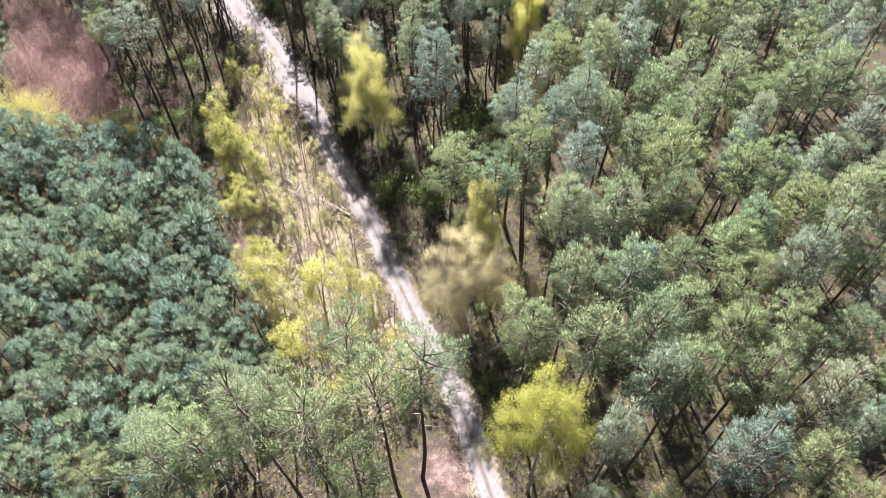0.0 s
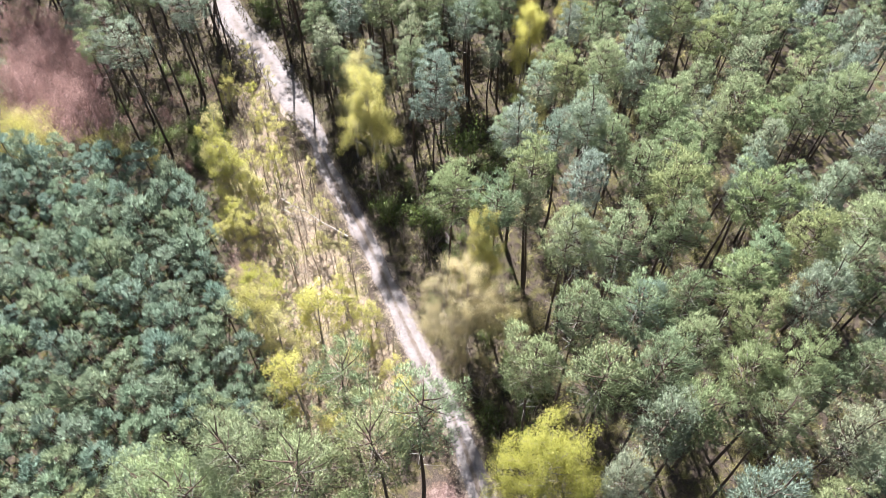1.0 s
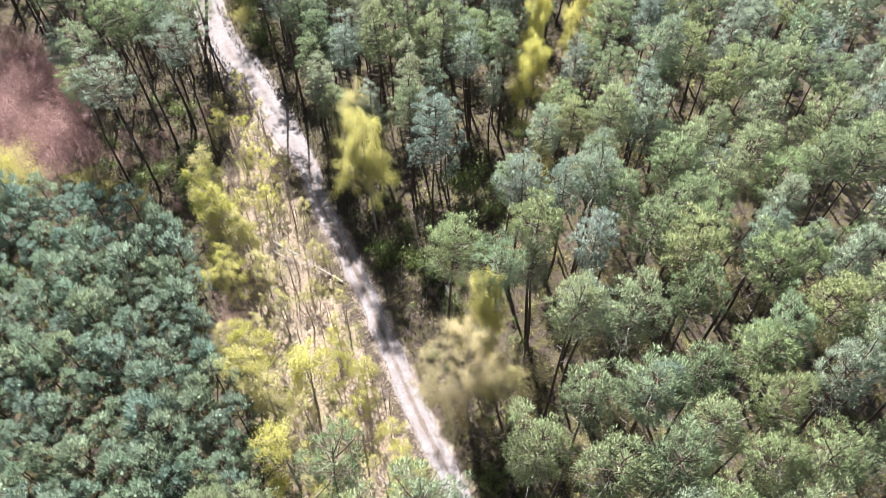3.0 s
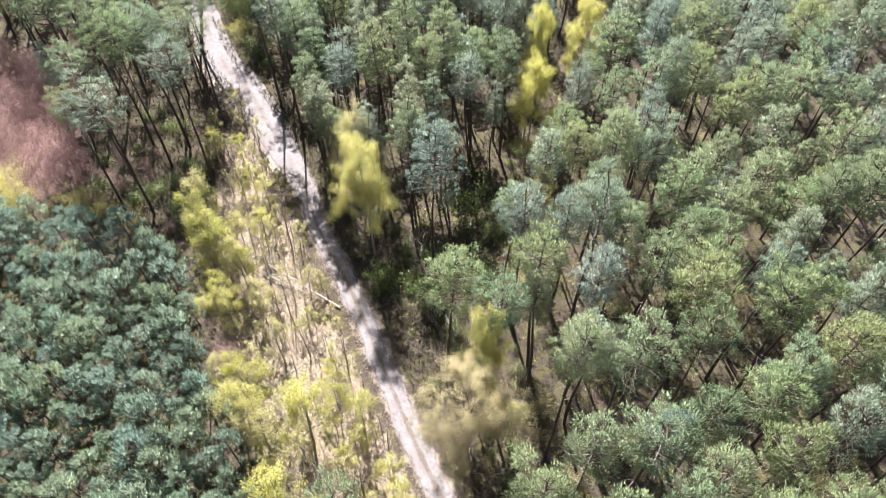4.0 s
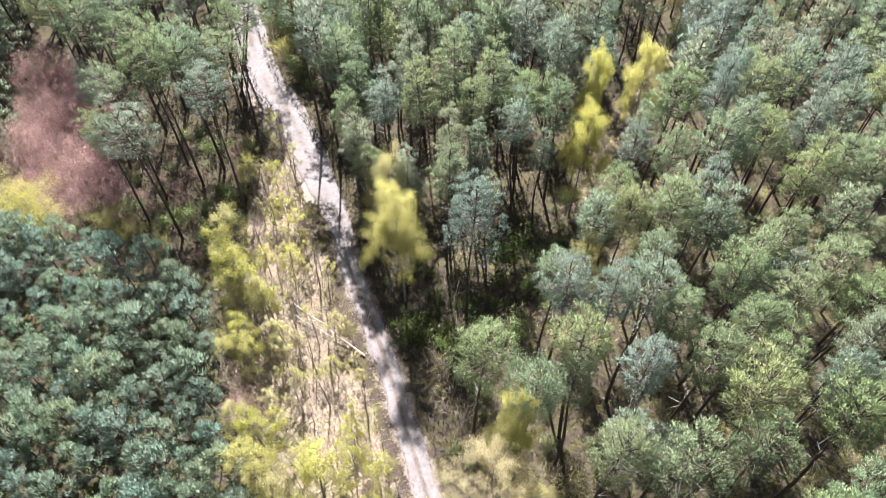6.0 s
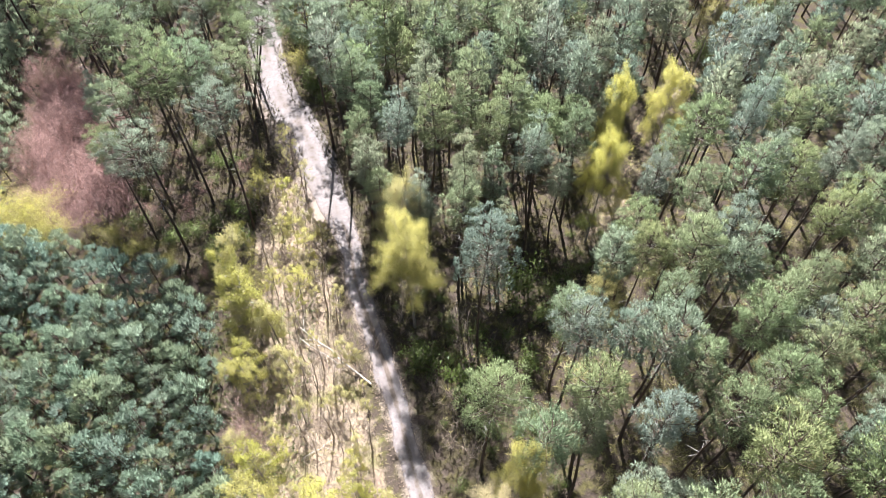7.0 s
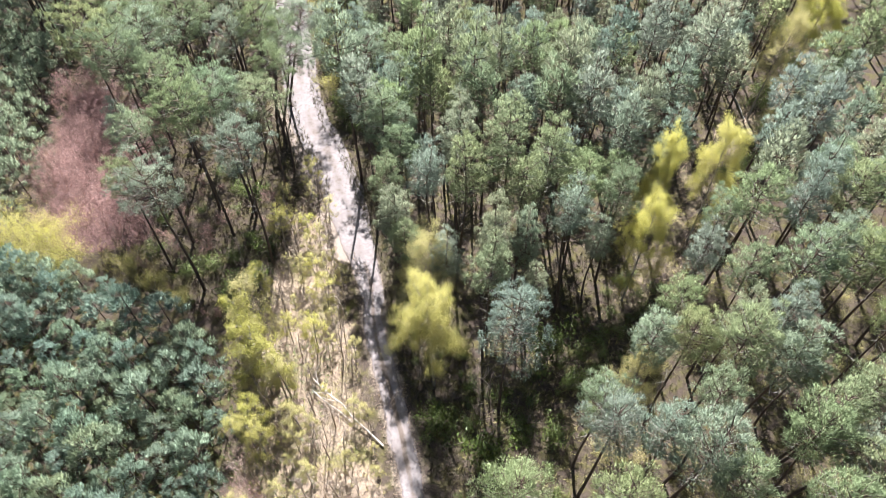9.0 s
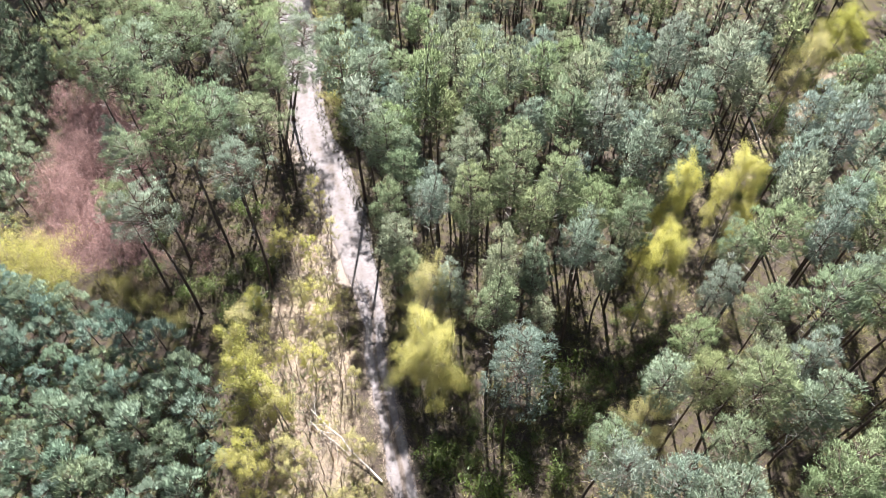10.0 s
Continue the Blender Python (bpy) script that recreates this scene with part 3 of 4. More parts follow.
# stands of pines: x, y, height
PINES_NEAR = [(10.4, 30.7, 26.4), (14.8, 30.7, 26.2), (24.4, 31.3, 25.8), (15.6, 26.7, 26.4), (20.5, 30.2, 23.2), (22.6, 27.1, 25.9), (26.4, 27.4, 26.0), (7.7, 29.0, 21.9), (11.2, 25.5, 25.4), (17.7, 23.5, 26.4), (15.1, 22.3, 26.4), (23.2, 22.5, 25.1), (28.0, 21.8, 26.4), (13.1, 19.6, 25.0), (20.5, 17.1, 26.4), (26.1, 17.9, 23.4)]
PINES_MIDDLE = [(0.6, 48.3, 21.3), (12.6, 42.2, 21.8), (8.9, 46.0, 20.6), (21.0, 43.3, 26.4), (9.3, 48.8, 24.2), (12.9, 45.4, 25.0), (30.7, 49.7, 25.2), (23.9, 47.2, 25.1), (18.5, 47.9, 23.9), (28.3, 47.3, 24.6), (33.7, 43.7, 25.9), (38.0, 42.8, 23.4), (29.1, 43.9, 25.1), (20.7, 39.8, 25.1), (15.2, 38.2, 25.6), (10.3, 38.6, 25.8), (4.8, 44.2, 23.3), (31.3, 39.9, 24.9), (26.7, 37.4, 25.0), (24.4, 35.7, 23.7), (29.1, 33.4, 26.4), (34.5, 36.1, 24.4), (16.3, 33.3, 25.1), (20.9, 34.4, 22.1), (16.3, 50.6, 24.9), (22.4, 51.2, 24.2)]
PINES_FURTHER = [(7.0, 57.8, 19.9), (10.9, 62.5, 21.6), (13.6, 63.0, 22.1), (16.6, 62.9, 24.3), (15.8, 57.9, 21.8), (20.4, 62.1, 23.7), (22.1, 55.7, 22.9), (26.3, 61.4, 23.9), (26.2, 54.0, 22.9), (29.9, 57.3, 24.6), (33.0, 63.1, 24.9), (35.9, 55.4, 24.8), (38.3, 62.2, 25.6), (39.7, 56.0, 26.4), (20.7, 66.8, 24.1), (13.4, 66.9, 21.0), (17.9, 65.8, 21.5), (23.6, 59.3, 22.6), (35.6, 58.6, 21.8), (26.1, 57.5, 21.7), (30.8, 54.0, 24.2), (7.7, 55.0, 22.9), (12.2, 56.3, 21.3), (14.3, 53.2, 25.7)]
PINES_END = [(18.2, 77.0, 25.1), (21.9, 84.9, 23.4), (24.1, 78.9, 24.9), (28.5, 81.9, 23.6), (34.2, 85.9, 22.4), (37.7, 84.6, 23.4), (42.2, 82.7, 23.4), (22.5, 70.3, 25.5), (27.0, 72.6, 24.4), (32.3, 76.0, 24.0), (36.5, 77.5, 24.4), (40.2, 74.8, 24.4), (29.1, 67.5, 25.4), (32.8, 70.1, 25.7), (36.2, 69.4, 24.7), (30.7, 107.1, 19.9), (26.0, 92.9, 23.6), (23.0, 90.6, 20.2), (25.4, 82.7, 24.1), (14.6, 73.0, 22.7), (18.2, 69.9, 23.4), (24.0, 73.2, 25.3)]
PINES_BACK = [(-1.0, 61.8, 24.6), (0.2, 80.9, 23.6), (-9.0, 91.7, 25.3), (-12.9, 97.6, 23.4), (-6.8, 96.1, 23.8), (-3.8, 97.7, 22.4), (1.1, 94.6, 25.5), (5.1, 102.2, 23.4), (10.2, 104.1, 23.4), (12.1, 94.1, 23.6), (16.3, 103.6, 23.4), (19.4, 101.6, 19.9), (3.4, 89.2, 24.8), (-0.7, 89.7, 22.9), (-7.2, 88.1, 23.7), (-8.8, 81.6, 24.2), (-3.7, 80.8, 25.4), (7.4, 87.6, 22.7), (13.0, 89.3, 20.1), (-1.5, 77.0, 21.9), (-3.7, 71.5, 22.7), (3.6, 80.4, 21.0), (7.7, 80.4, 19.9), (3.4, 75.2, 22.4), (-8.1, 75.6, 24.1), (8.9, 90.3, 23.4), (-3.7, 67.9, 21.1), (-15.6, 89.8, 26.4), (-18.3, 91.3, 20.5), (-23.5, 90.8, 26.4)]
PINES_BACK += [(-19.9, 85.7, 24.8), (-17.4, 83.4, 22.5), (-13.4, 87.8, 23.5), (-10.7, 78.2, 21.5), (-37.2, 102.6, 16.9)]
PINES_WEST = [(-51.0, 86.4, 25.4), (-46.5, 84.6, 25.2), (-45.1, 88.7, 24.5), (-39.9, 82.4, 24.0), (-43.8, 93.3, 23.4), (-37.5, 93.1, 22.6), (-35.2, 95.0, 23.4), (-36.5, 78.6, 23.8), (-35.0, 82.4, 22.4), (-30.5, 84.0, 21.4), (-32.6, 90.4, 20.0), (-47.6, 81.3, 17.7), (-30.4, 75.6, 22.8)]
PINES_FRONT = [(-7.8, 26.5, 23.6), (-2.0, 22.9, 26.1), (-13.1, 20.3, 26.9), (-10.0, 19.5, 26.9), (-6.5, 16.7, 23.4), (-3.8, 20.3, 26.9), (-17.2, 17.9, 23.4), (-20.0, 16.7, 23.4)]
PINES_LOW = [(-15.2, 26.6, 14.0), (-18.8, 27.6, 11.5), (-18.4, 22.8, 15.0), (-23.4, 20.4, 17.0), (-25.6, 24.0, 11.5), (-11.8, 23.4, 15.0), (-28.5, 18.5, 15.0)]

STAND_KINDS = [tall_pine(11, radius=1.95, depth=8.0), tall_pine(12, radius=2.1, needles=PINE_FRESH, depth=7.4), tall_pine(13, radius=1.75, depth=8.6, point=0.2), tall_pine(14, radius=2.0, depth=7.8, needles=PINE_WARM), tall_pine(15, radius=1.8, needles=PINE_WARM, depth=6.8, lobes=22), tall_pine(16, radius=2.25, needles=PINE_FRESH, depth=8.2, lobes=31, ragged=0.24), tall_pine(17, radius=1.7, depth=8.0, lobes=22, point=0.3), tall_pine(18, radius=2.1, needles=PINE_WARM, depth=7.0, lobes=24, ragged=0.26, open_heart=True), tall_pine(19, radius=1.9, depth=7.6, lobes=25, needles=PINE_WARM, ragged=0.24)]
SLIM_KINDS = [tall_pine(21, radius=1.85, depth=9.5, point=0.4, lobes=28), tall_pine(22, radius=2.0, needles=PINE_WARM, depth=8.6, point=0.3, lobes=28), tall_pine(23, radius=1.75, depth=10.4, point=0.45, lobes=29), tall_pine(24, radius=1.9, depth=9.0, point=0.35, lobes=27, needles=PINE_WARM), tall_pine(26, radius=1.7, depth=8.4, point=0.3, lobes=24, ragged=0.25)]
BROAD_BACK = tall_pine(25, radius=2.7, depth=11.0, point=0.2, lobes=42)
SPREADING_KINDS = [tall_pine(31, radius=2.9, depth=6.6, lobes=34, needles=PINE_WARM, pad=0.62, ragged=0.3, open_heart=True), tall_pine(32, radius=2.6, depth=6.2, lobes=29, needles=PINE_WARM, pad=0.60, ragged=0.3, open_heart=True), tall_pine(33, radius=2.7, depth=6.0, lobes=29, pad=0.60, ragged=0.3, open_heart=True)]
FRONT_KINDS = [tall_pine(34, radius=2.5, depth=7.6, lobes=25, needles=PINE_FRESH, pad=0.64, shoots=120, ragged=0.34, open_heart=True), tall_pine(35, radius=2.3, depth=8.2, lobes=24, needles=PINE_FRESH, pad=0.62, shoots=120, ragged=0.34, open_heart=True)]
LONE_PINE = tall_pine(36, radius=2.7, depth=10.0, lobes=36, needles=PINE_FRESH, pad=0.64, point=0.35)
MID_KINDS = [tall_pine(seed, radius=r, depth=d, lobes=24, needles=n, shoot=0.36, shoot_width=0.085, shoots=46, pad=0.56, point=0.25, snags=4) for seed, r, d, n in ((44, 2.0, 8.8, PINE), (45, 1.9, 9.6, PINE), (46, 2.1, 8.0, PINE_WARM), (47, 1.8, 9.0, PINE))]
FAR_KINDS = [tall_pine(41, radius=2.0, depth=10.0, lobes=17, each=2, shoot=0.42, shoot_width=0.075, shoots=40, pad=0.7, point=0.35, snags=0, heart=0.3), tall_pine(42, radius=2.1, depth=8.8, lobes=16, each=2, shoot=0.42, shoot_width=0.075, shoots=40, pad=0.72, point=0.2, snags=0, heart=0.3), tall_pine(43, radius=2.0, depth=9.0, lobes=16, each=2, needles=PINE_WARM, shoot=0.42, shoot_width=0.075, shoots=40, pad=0.7, point=0.3, snags=0, heart=0.3)]
POLE_KINDS = [young_pine(56, shoots=50, width=0.10, shoot=0.46, count=17), young_pine(57, shoots=50, width=0.10, shoot=0.46, radius=1.8, count=17)]
YOUNG_KINDS = [young_pine(51, radius=1.65), young_pine(52, radius=1.85), young_pine(53, radius=1.45), young_pine(54, h=7.4, radius=1.75), young_pine(55, h=8.6, radius=1.6), young_pine(58, h=8.0, radius=1.8)]

rng_plan = random.Random(77)
standing = []


def pine(kinds, x, y, h, label, group):
    """One pine of the given kinds; beyond the middle distance a plainer one."""
    standing.append((x, y))
    if len(kinds) > 3 and (y > 84 or x > 44):
        kinds = MID_KINDS
    plant("pine_tree", rng_plan.choice(kinds), x, y, h, label, "pine tree", group, rng_plan.uniform(0.86, 1.16), rng_plan)


for x, y, h in PINES_NEAR + PINES_MIDDLE + PINES_FURTHER + PINES_END:
    pine([LONE_PINE] if (x, y) == (0.6, 48.3) else STAND_KINDS, x, y, h, "tall Scots pine with grey-green crown on bare stem", "pines of the eastern stand")
for x, y, h in PINES_BACK:
    pine([BROAD_BACK] if (x, y) == (-1.0, 61.8) else SLIM_KINDS, x, y, h, "slim tall pine with narrow blue-green crown", "pines between the tracks")
for x, y, h in PINES_WEST:
    pine(SLIM_KINDS[:1] if (x, y) == (-47.6, 81.3) else SPREADING_KINDS, x, y, h, "tall pine with broad olive-green crown and dark stem", "pines of the western stand")
for x, y, h in PINES_FRONT:
    pine(FRONT_KINDS, x, y, h, "tall pine with broad light green crown beside the track", "pines beside the young thicket")

for x, y, h in PINES_LOW:
    pine(FRONT_KINDS, x, y, h, "bushy light green pine beside the young thicket", "lower pines beside the thicket")

for x, y, h, lean in ((-22.8, 97.6, 18.0, -3.0), (-36.6, 97.0, 17.0, 14.0), (-38.4, 99.6, 17.5, 13.0), (-37.6, 102.8, 18.0, 14.0), (-29.0, 110.0, 17.0, -8.0), (-40.6, 105.6, 18.0, 12.0)):
    standing.append((x, y))
    tree = plant("pine_tree", SPREADING_KINDS[len(standing) % 3], x, y, h, "tall pine leaning with its crown over the sandy track", "pine tree", "pines closing over the track", 1.25, rng_plan)
    foot = Vector((x, y, land(x, y)))
    tree.matrix_world = Matrix.Translation(foot) @ Matrix.Rotation(radians(lean), 4, "Y") @ Matrix.Translation(-foot) @ tree.matrix_world
for x, y, h in ((-15.2, 77.0, 19.5), (-14.4, 80.5, 20.5), (-13.2, 74.0, 19.0), (-16.0, 83.4, 20.5), (-17.8, 86.6, 21.0), (-12.0, 71.6, 16.5)):
    pine(SLIM_KINDS, x, y, h, "slim tall pine with narrow blue-green crown", "pines between the tracks")

# the trees that close the stands between and beyond
EAST = [(9.5, 10), (9.5, 45), (8.5, 58), (15, 74), (24, 98), (36, 118), (50, 134), (60, 110), (58, 60), (46, 10)]
BACK = [(-10.5, 68.5), (-16, 80), (-26, 95), (-33, 105), (-44, 134), (34, 134), (25, 114), (18, 101), (11, 86), (5, 74), (-2, 66)]
WEST = [(-30, 75), (-29, 84), (-34, 96), (-44, 112), (-52, 132), (-100, 132), (-74, 104), (-66, 105), (-50, 92), (-47.5, 78), (-45, 71), (-36, 70)]


def clear_of_ways(x, y):
    if y > 82 and x > track_x(y) and gap(TRACK_XY, x, y) < 7.5:
        return False
    for s in (6.0, 10.0, 14.0):
        u, v = x - s * math.cos(SUN_HEADING), y - s * math.sin(SUN_HEADING)
        if 81 < v < 102 and -4.5 < u - track_x(v) < 1.6:
            return False
    return gap(TRACK_XY, x, y) > 3.3 and (gap(RIDE_XY, x, y) > (4.0 if y < 92 else 2.8) or y < 58) and not inside(CLEARING, x, y)


far_trees = []
open_clearing = lambda x, y: (y > 82 or x > -42) and clear_of_ways(x, y)
for x, y in scatter(EAST, 4.1, standing, rng_plan, keep=lambda x, y: y < 116 and x < 57 and clear_of_ways(x, y)):
    pine(STAND_KINDS, x, y, rng_plan.uniform(15.0, 19.5) + (2.5 if x > 40 or y > 85 else 0.0), "tall Scots pine with grey-green crown on bare stem", "pines of the eastern stand")
for x, y in scatter(EAST, 3.7, standing, rng_plan, keep=lambda x, y: (y > 113 or x > 55) and clear_of_ways(x, y)):
    far_trees.append((rng_plan.choice(FAR_KINDS), x, y, rng_plan.uniform(20.0, 24.0), 1.0))
for x, y in scatter(BACK, 3.3, standing, rng_plan, keep=lambda x, y: y < 112 and clear_of_ways(x, y)):
    pine(SLIM_KINDS, x, y, rng_plan.uniform(14.5, 19.5), "slim tall pine with narrow blue-green crown", "pines between the tracks")
for x, y in scatter(BACK, 3.4, standing, rng_plan, keep=lambda x, y: y > 109 and clear_of_ways(x, y)):
    far_trees.append((rng_plan.choice(FAR_KINDS), x, y, rng_plan.uniform(20.5, 24.0), 0.95))
FAR_EAST = [(50, 134), (60, 110), (95, 115), (95, 175), (30, 175), (22, 150), (34, 134)]
for x, y in scatter(FAR_EAST, 4.4, standing, rng_plan, keep=lambda x, y: gap(RIDE_XY, x, y) > 3.4):
    far_trees.append((rng_plan.choice(FAR_KINDS), x, y, rng_plan.uniform(19.0, 23.0), 1.05))
SOUTH = [(-64, 11), (-24, 11), (-8, 11), (2, 11), (8, -8), (12, -22), (-64, -22)]
SOUTH_EAST = [(11, 9), (46, 9), (46, -22), (17, -22)]
for poly in (SOUTH, SOUTH_EAST):
    for x, y in scatter(poly, 5.8, standing, rng_plan, keep=lambda x, y: gap(TRACK_XY, x, y) > 3.5):
        far_trees.append((rng_plan.choice(FAR_KINDS), x, y, rng_plan.uniform(18.0, 22.0), 1.1))
for x, y in scatter(WEST, 4.5, standing, rng_plan, keep=lambda x, y: y < 100 and open_clearing(x, y)):
    pine(SPREADING_KINDS, x, y, rng_plan.uniform(18.5, 22.5), "tall pine with broad olive-green crown and dark stem", "pines of the western stand")
for x, y in scatter(WEST, 3.6, standing, rng_plan, keep=lambda x, y: y >= 100 and open_clearing(x, y)):
    far_trees.append((rng_plan.choice(FAR_KINDS), x, y, rng_plan.uniform(19.5, 23.0), 1.1))
FAR_NORTH = [(-105, 131), (-52, 131), (-44, 135), (34, 135), (24, 152), (-105, 152)]
for x, y in scatter(FAR_NORTH, 4.6, standing, rng_plan, keep=lambda x, y: gap(TRACK_XY, x, y) > 3.3):
    far_trees.append((rng_plan.choice(FAR_KINDS), x, y, rng_plan.uniform(19.5, 23.0), 1.1))

# young pine thicket
YOUNG_TOPS = [(-52.4, 65.8, 9.3), (-48.8, 66.4, 7.6), (-41.2, 63.7, 8.9), (-47.6, 57.6, 6.4), (-41.2, 58.4, 7.8), (-33.6, 58.2, 8.5), (-27.5, 53.9, 6.4), (-26.2, 48.3, 7.8), (-33.0, 47.3, 8.1), (-38.7, 44.3, 7.9), (-28.0, 40.9, 9.0), (-22.4, 41.1, 8.7), (-42.8, 42.1, 8.8), (-34.9, 40.7, 6.5), (-36.9, 33.2, 7.8), (-26.3, 32.5, 9.1), (-37.3, 25.1, 7.8), (-30.6, 25.5, 9.4), (-23.4, 38.0, 8.5), (-29.8, 31.9, 7.8)]
for x, y, h in YOUNG_TOPS:
    plant("young_pine", rng_plan.choice(YOUNG_KINDS), x, y, h, "bushy young plantation pine in a dense thicket", "pine tree", "young pines of the thicket", rng_plan.uniform(0.95, 1.15), rng_plan)
for x, y in scatter(THICKET, 2.25, [(x, y) for x, y, h in YOUNG_TOPS] + standing, rng_plan, keep=lambda x, y: noise.noise((x * 0.16, y * 0.16, 4)) < 0.55):
    plant("young_pine", rng_plan.choice(YOUNG_KINDS), x, y, rng_plan.uniform(5.4, 9.1), "bushy young plantation pine in a dense thicket", "pine tree", "young pines of the thicket", rng_plan.uniform(0.95, 1.15), rng_plan)
POLE_STAND = [(-64, 68), (-63, 76), (-66.5, 86), (-70.5, 95), (-73, 104), (-76, 112), (-98, 112), (-96, 66), (-66, 66)]
far_trees += [(rng_plan.choice(POLE_KINDS), x, y, rng_plan.uniform(5.5, 8.0), 1.1) for x, y in scatter(POLE_STAND, 2.6, standing, rng_plan)]
joined("far_pines", far_trees, "distant pines of the forest, crown against crown", "pine forest")

# birches in spring leaf
BIRCH_YELLOW = leafy_tree(61, 17.0, 3.2, True, 50, 0.09, LEAF_YELLOW, limbs=30, low=0.32, top_heavy=0.55)
BIRCH_LIME = leafy_tree(62, 16.0, 3.4, True, 54, 0.092, LEAF_LIME, limbs=25, low=0.44)
BIRCH_PALE = leafy_tree(63, 16.0, 3.0, True, 44, 0.08, LEAF_PALE, limbs=24, low=0.38)
BIRCH_BROAD = leafy_tree(64, 15.0, 4.8, True, 60, 0.09, LEAF_BEIGE, GREY_TWIGS, 0.5, 30, 0.34, 0.5)
for x, y, h, kind, wide, label in (
        (-8.2, 63.8, 19.8, BIRCH_YELLOW, 0.95, "birch with bright yellow-green spring leaves"),
        (-11.6, 70.2, 16.6, BIRCH_PALE, 1.05, "birch just coming into pale leaf"),
        (8.2, 21.5, 23.5, BIRCH_LIME, 0.95, "birch with lime-green spring leaves"),
        (2.6, 39.2, 15.8, BIRCH_BROAD, 1.0, "broad birch with pale beige-yellow young leaves"),
        (3.2, 43.4, 20.0, BIRCH_YELLOW, 0.6, "slender birch with yellow leaves among pines"),
        (18.4, 88.6, 19.0, BIRCH_YELLOW, 0.75, "pale yellow birch beside the grassy ride"),
        (11.2, 84.0, 21.0, BIRCH_YELLOW, 0.6, "yellow-leaved birch at the edge of the ride"),
        (10.9, 78.4, 17.8, BIRCH_YELLOW, 0.82, "yellow-leaved birch at the edge of the ride"),
        (27.0, 112.5, 16.5, BIRCH_PALE, 1.0, "pale yellow birch beside the grassy ride"),
        (32.8, 121.5, 15.5, BIRCH_LIME, 1.1, "bright lime birch beside the grassy ride"),
        (6.8, 41.0, 8.5, BIRCH_PALE, 0.7, "small birch with thin yellow leaves"),
        (10.6, 62.4, 16.5, BIRCH_PALE, 0.6, "thin pale birch under pines")):
    plant("birch_tree", kind, x, y, h, label, "birch tree", "", wide, rng_plan)
    standing.append((x, y))

SAPLING_LIME = leafy_tree(71, 9.0, 1.9, True, 14, 0.105, LEAF_LIME, limbs=12, low=0.18)
SAPLING_YELLOW = leafy_tree(72, 9.0, 1.9, True, 14, 0.105, LEAF_YELLOW, limbs=12, low=0.18)
SAPLING_PALE = leafy_tree(73, 9.0, 1.8, True, 12, 0.105, LEAF_PALE, limbs=12, low=0.18)
SAPLING_BARE = [leafy_tree(74, 8.0, 1.6, False, 0, 0, None, GREY_TWIGS, 0.1, 13, 0.2), leafy_tree(75, 8.0, 1.3, False, 0, 0, None, GREY_TWIGS, 0.1, 11, 0.25), leafy_tree(76, 8.0, 1.9, False, 0, 0, None, GREY_TWIGS, 0.25, 13, 0.15)]
SAPLINGS = [(-24.3, 55.2, 8.8, 0), (-18.6, 41.0, 12.0, 1), (-13.6, 42.3, 8.8, 1), (-13.8, 32.0, 12.5, 1), (-23.2, 53.2, 8.6, 1), (-19.6, 44.3, 10.6, 0), (-13.0, 40.2, 12.2, 1), (-13.4, 38.2, 6.4, 2), (-16.9, 38.8, 10.4, 2),
            (-28.0, 64.4, 13.3, 2), (-24.7, 59.5, 11.8, 0), (-25.9, 61.6, 11.6, 0), (-27.4, 63.3, 11.9, 0), (-24.4, 74.1, 5.5, 1), (-22.6, 59.5, 8.9, 2), (-23.0, 59.2, 8.0, 0)]
for x, y, h, k in SAPLINGS:
    plant("birch_sapling", (SAPLING_LIME, SAPLING_YELLOW, SAPLING_PALE)[k], x, y, h, ("young birch in fresh lime-green leaf", "young birch with bright yellow leaves", "young birch with sparse pale leaves")[k], "birch sapling", "saplings beside the track", 1.0, rng_plan)
    standing.append((x, y))
for x, y in scatter(STRIP, 1.4, standing, rng_plan, keep=lambda x, y: gap(TRACK_XY, x, y) > 2.4):
    pick = rng_plan.random()
    if pick < 0.42:
        k = rng_plan.choice((0, 1, 1, 2, 2, 2, 2))
        plant("birch_sapling", (SAPLING_LIME, SAPLING_YELLOW, SAPLING_PALE)[k], x, y, rng_plan.uniform(2.5, 6.8), ("young birch in fresh lime-green leaf", "young birch with bright yellow leaves", "young birch with sparse pale leaves")[k], "birch sapling", "saplings beside the track", rng_plan.uniform(0.9, 1.3), rng_plan)
    elif pick < 0.9:
        plant("bare_sapling", rng_plan.choice(SAPLING_BARE), x, y, rng_plan.uniform(2.5, 7.5), "leafless thin sapling with grey-brown twigs", "sapling", "bare saplings beside the track", rng_plan.uniform(0.8, 1.3), rng_plan)
    standing.append((x, y))

# bare bushes, the reddish clearing and the shaded verge
BUSH_RED = [leafy_bush(81, 3.6, 1.6, 2000, 0.07, LEAF_RED, RED_TWIGS, 2), leafy_bush(82, 3.0, 1.4, 1800, 0.07, LEAF_RED, RED_TWIGS, 2)]
BUSH_GREY = [twig_bush(83, 2.8, 1.6, 6, GREY_TWIGS), twig_bush(84, 2.2, 1.8, 5, GREY_TWIGS)]
BUSH_GREEN = [leafy_bush(85, 2.4, 1.4, 1100, 0.14, LEAF_GREEN), leafy_bush(86, 1.8, 1.2, 900, 0.14, LEAF_GREEN)]
BUSH_YELLOW = [leafy_bush(87, 3.5, 1.8, 5200, 0.062, LEAF_YELLOW)]
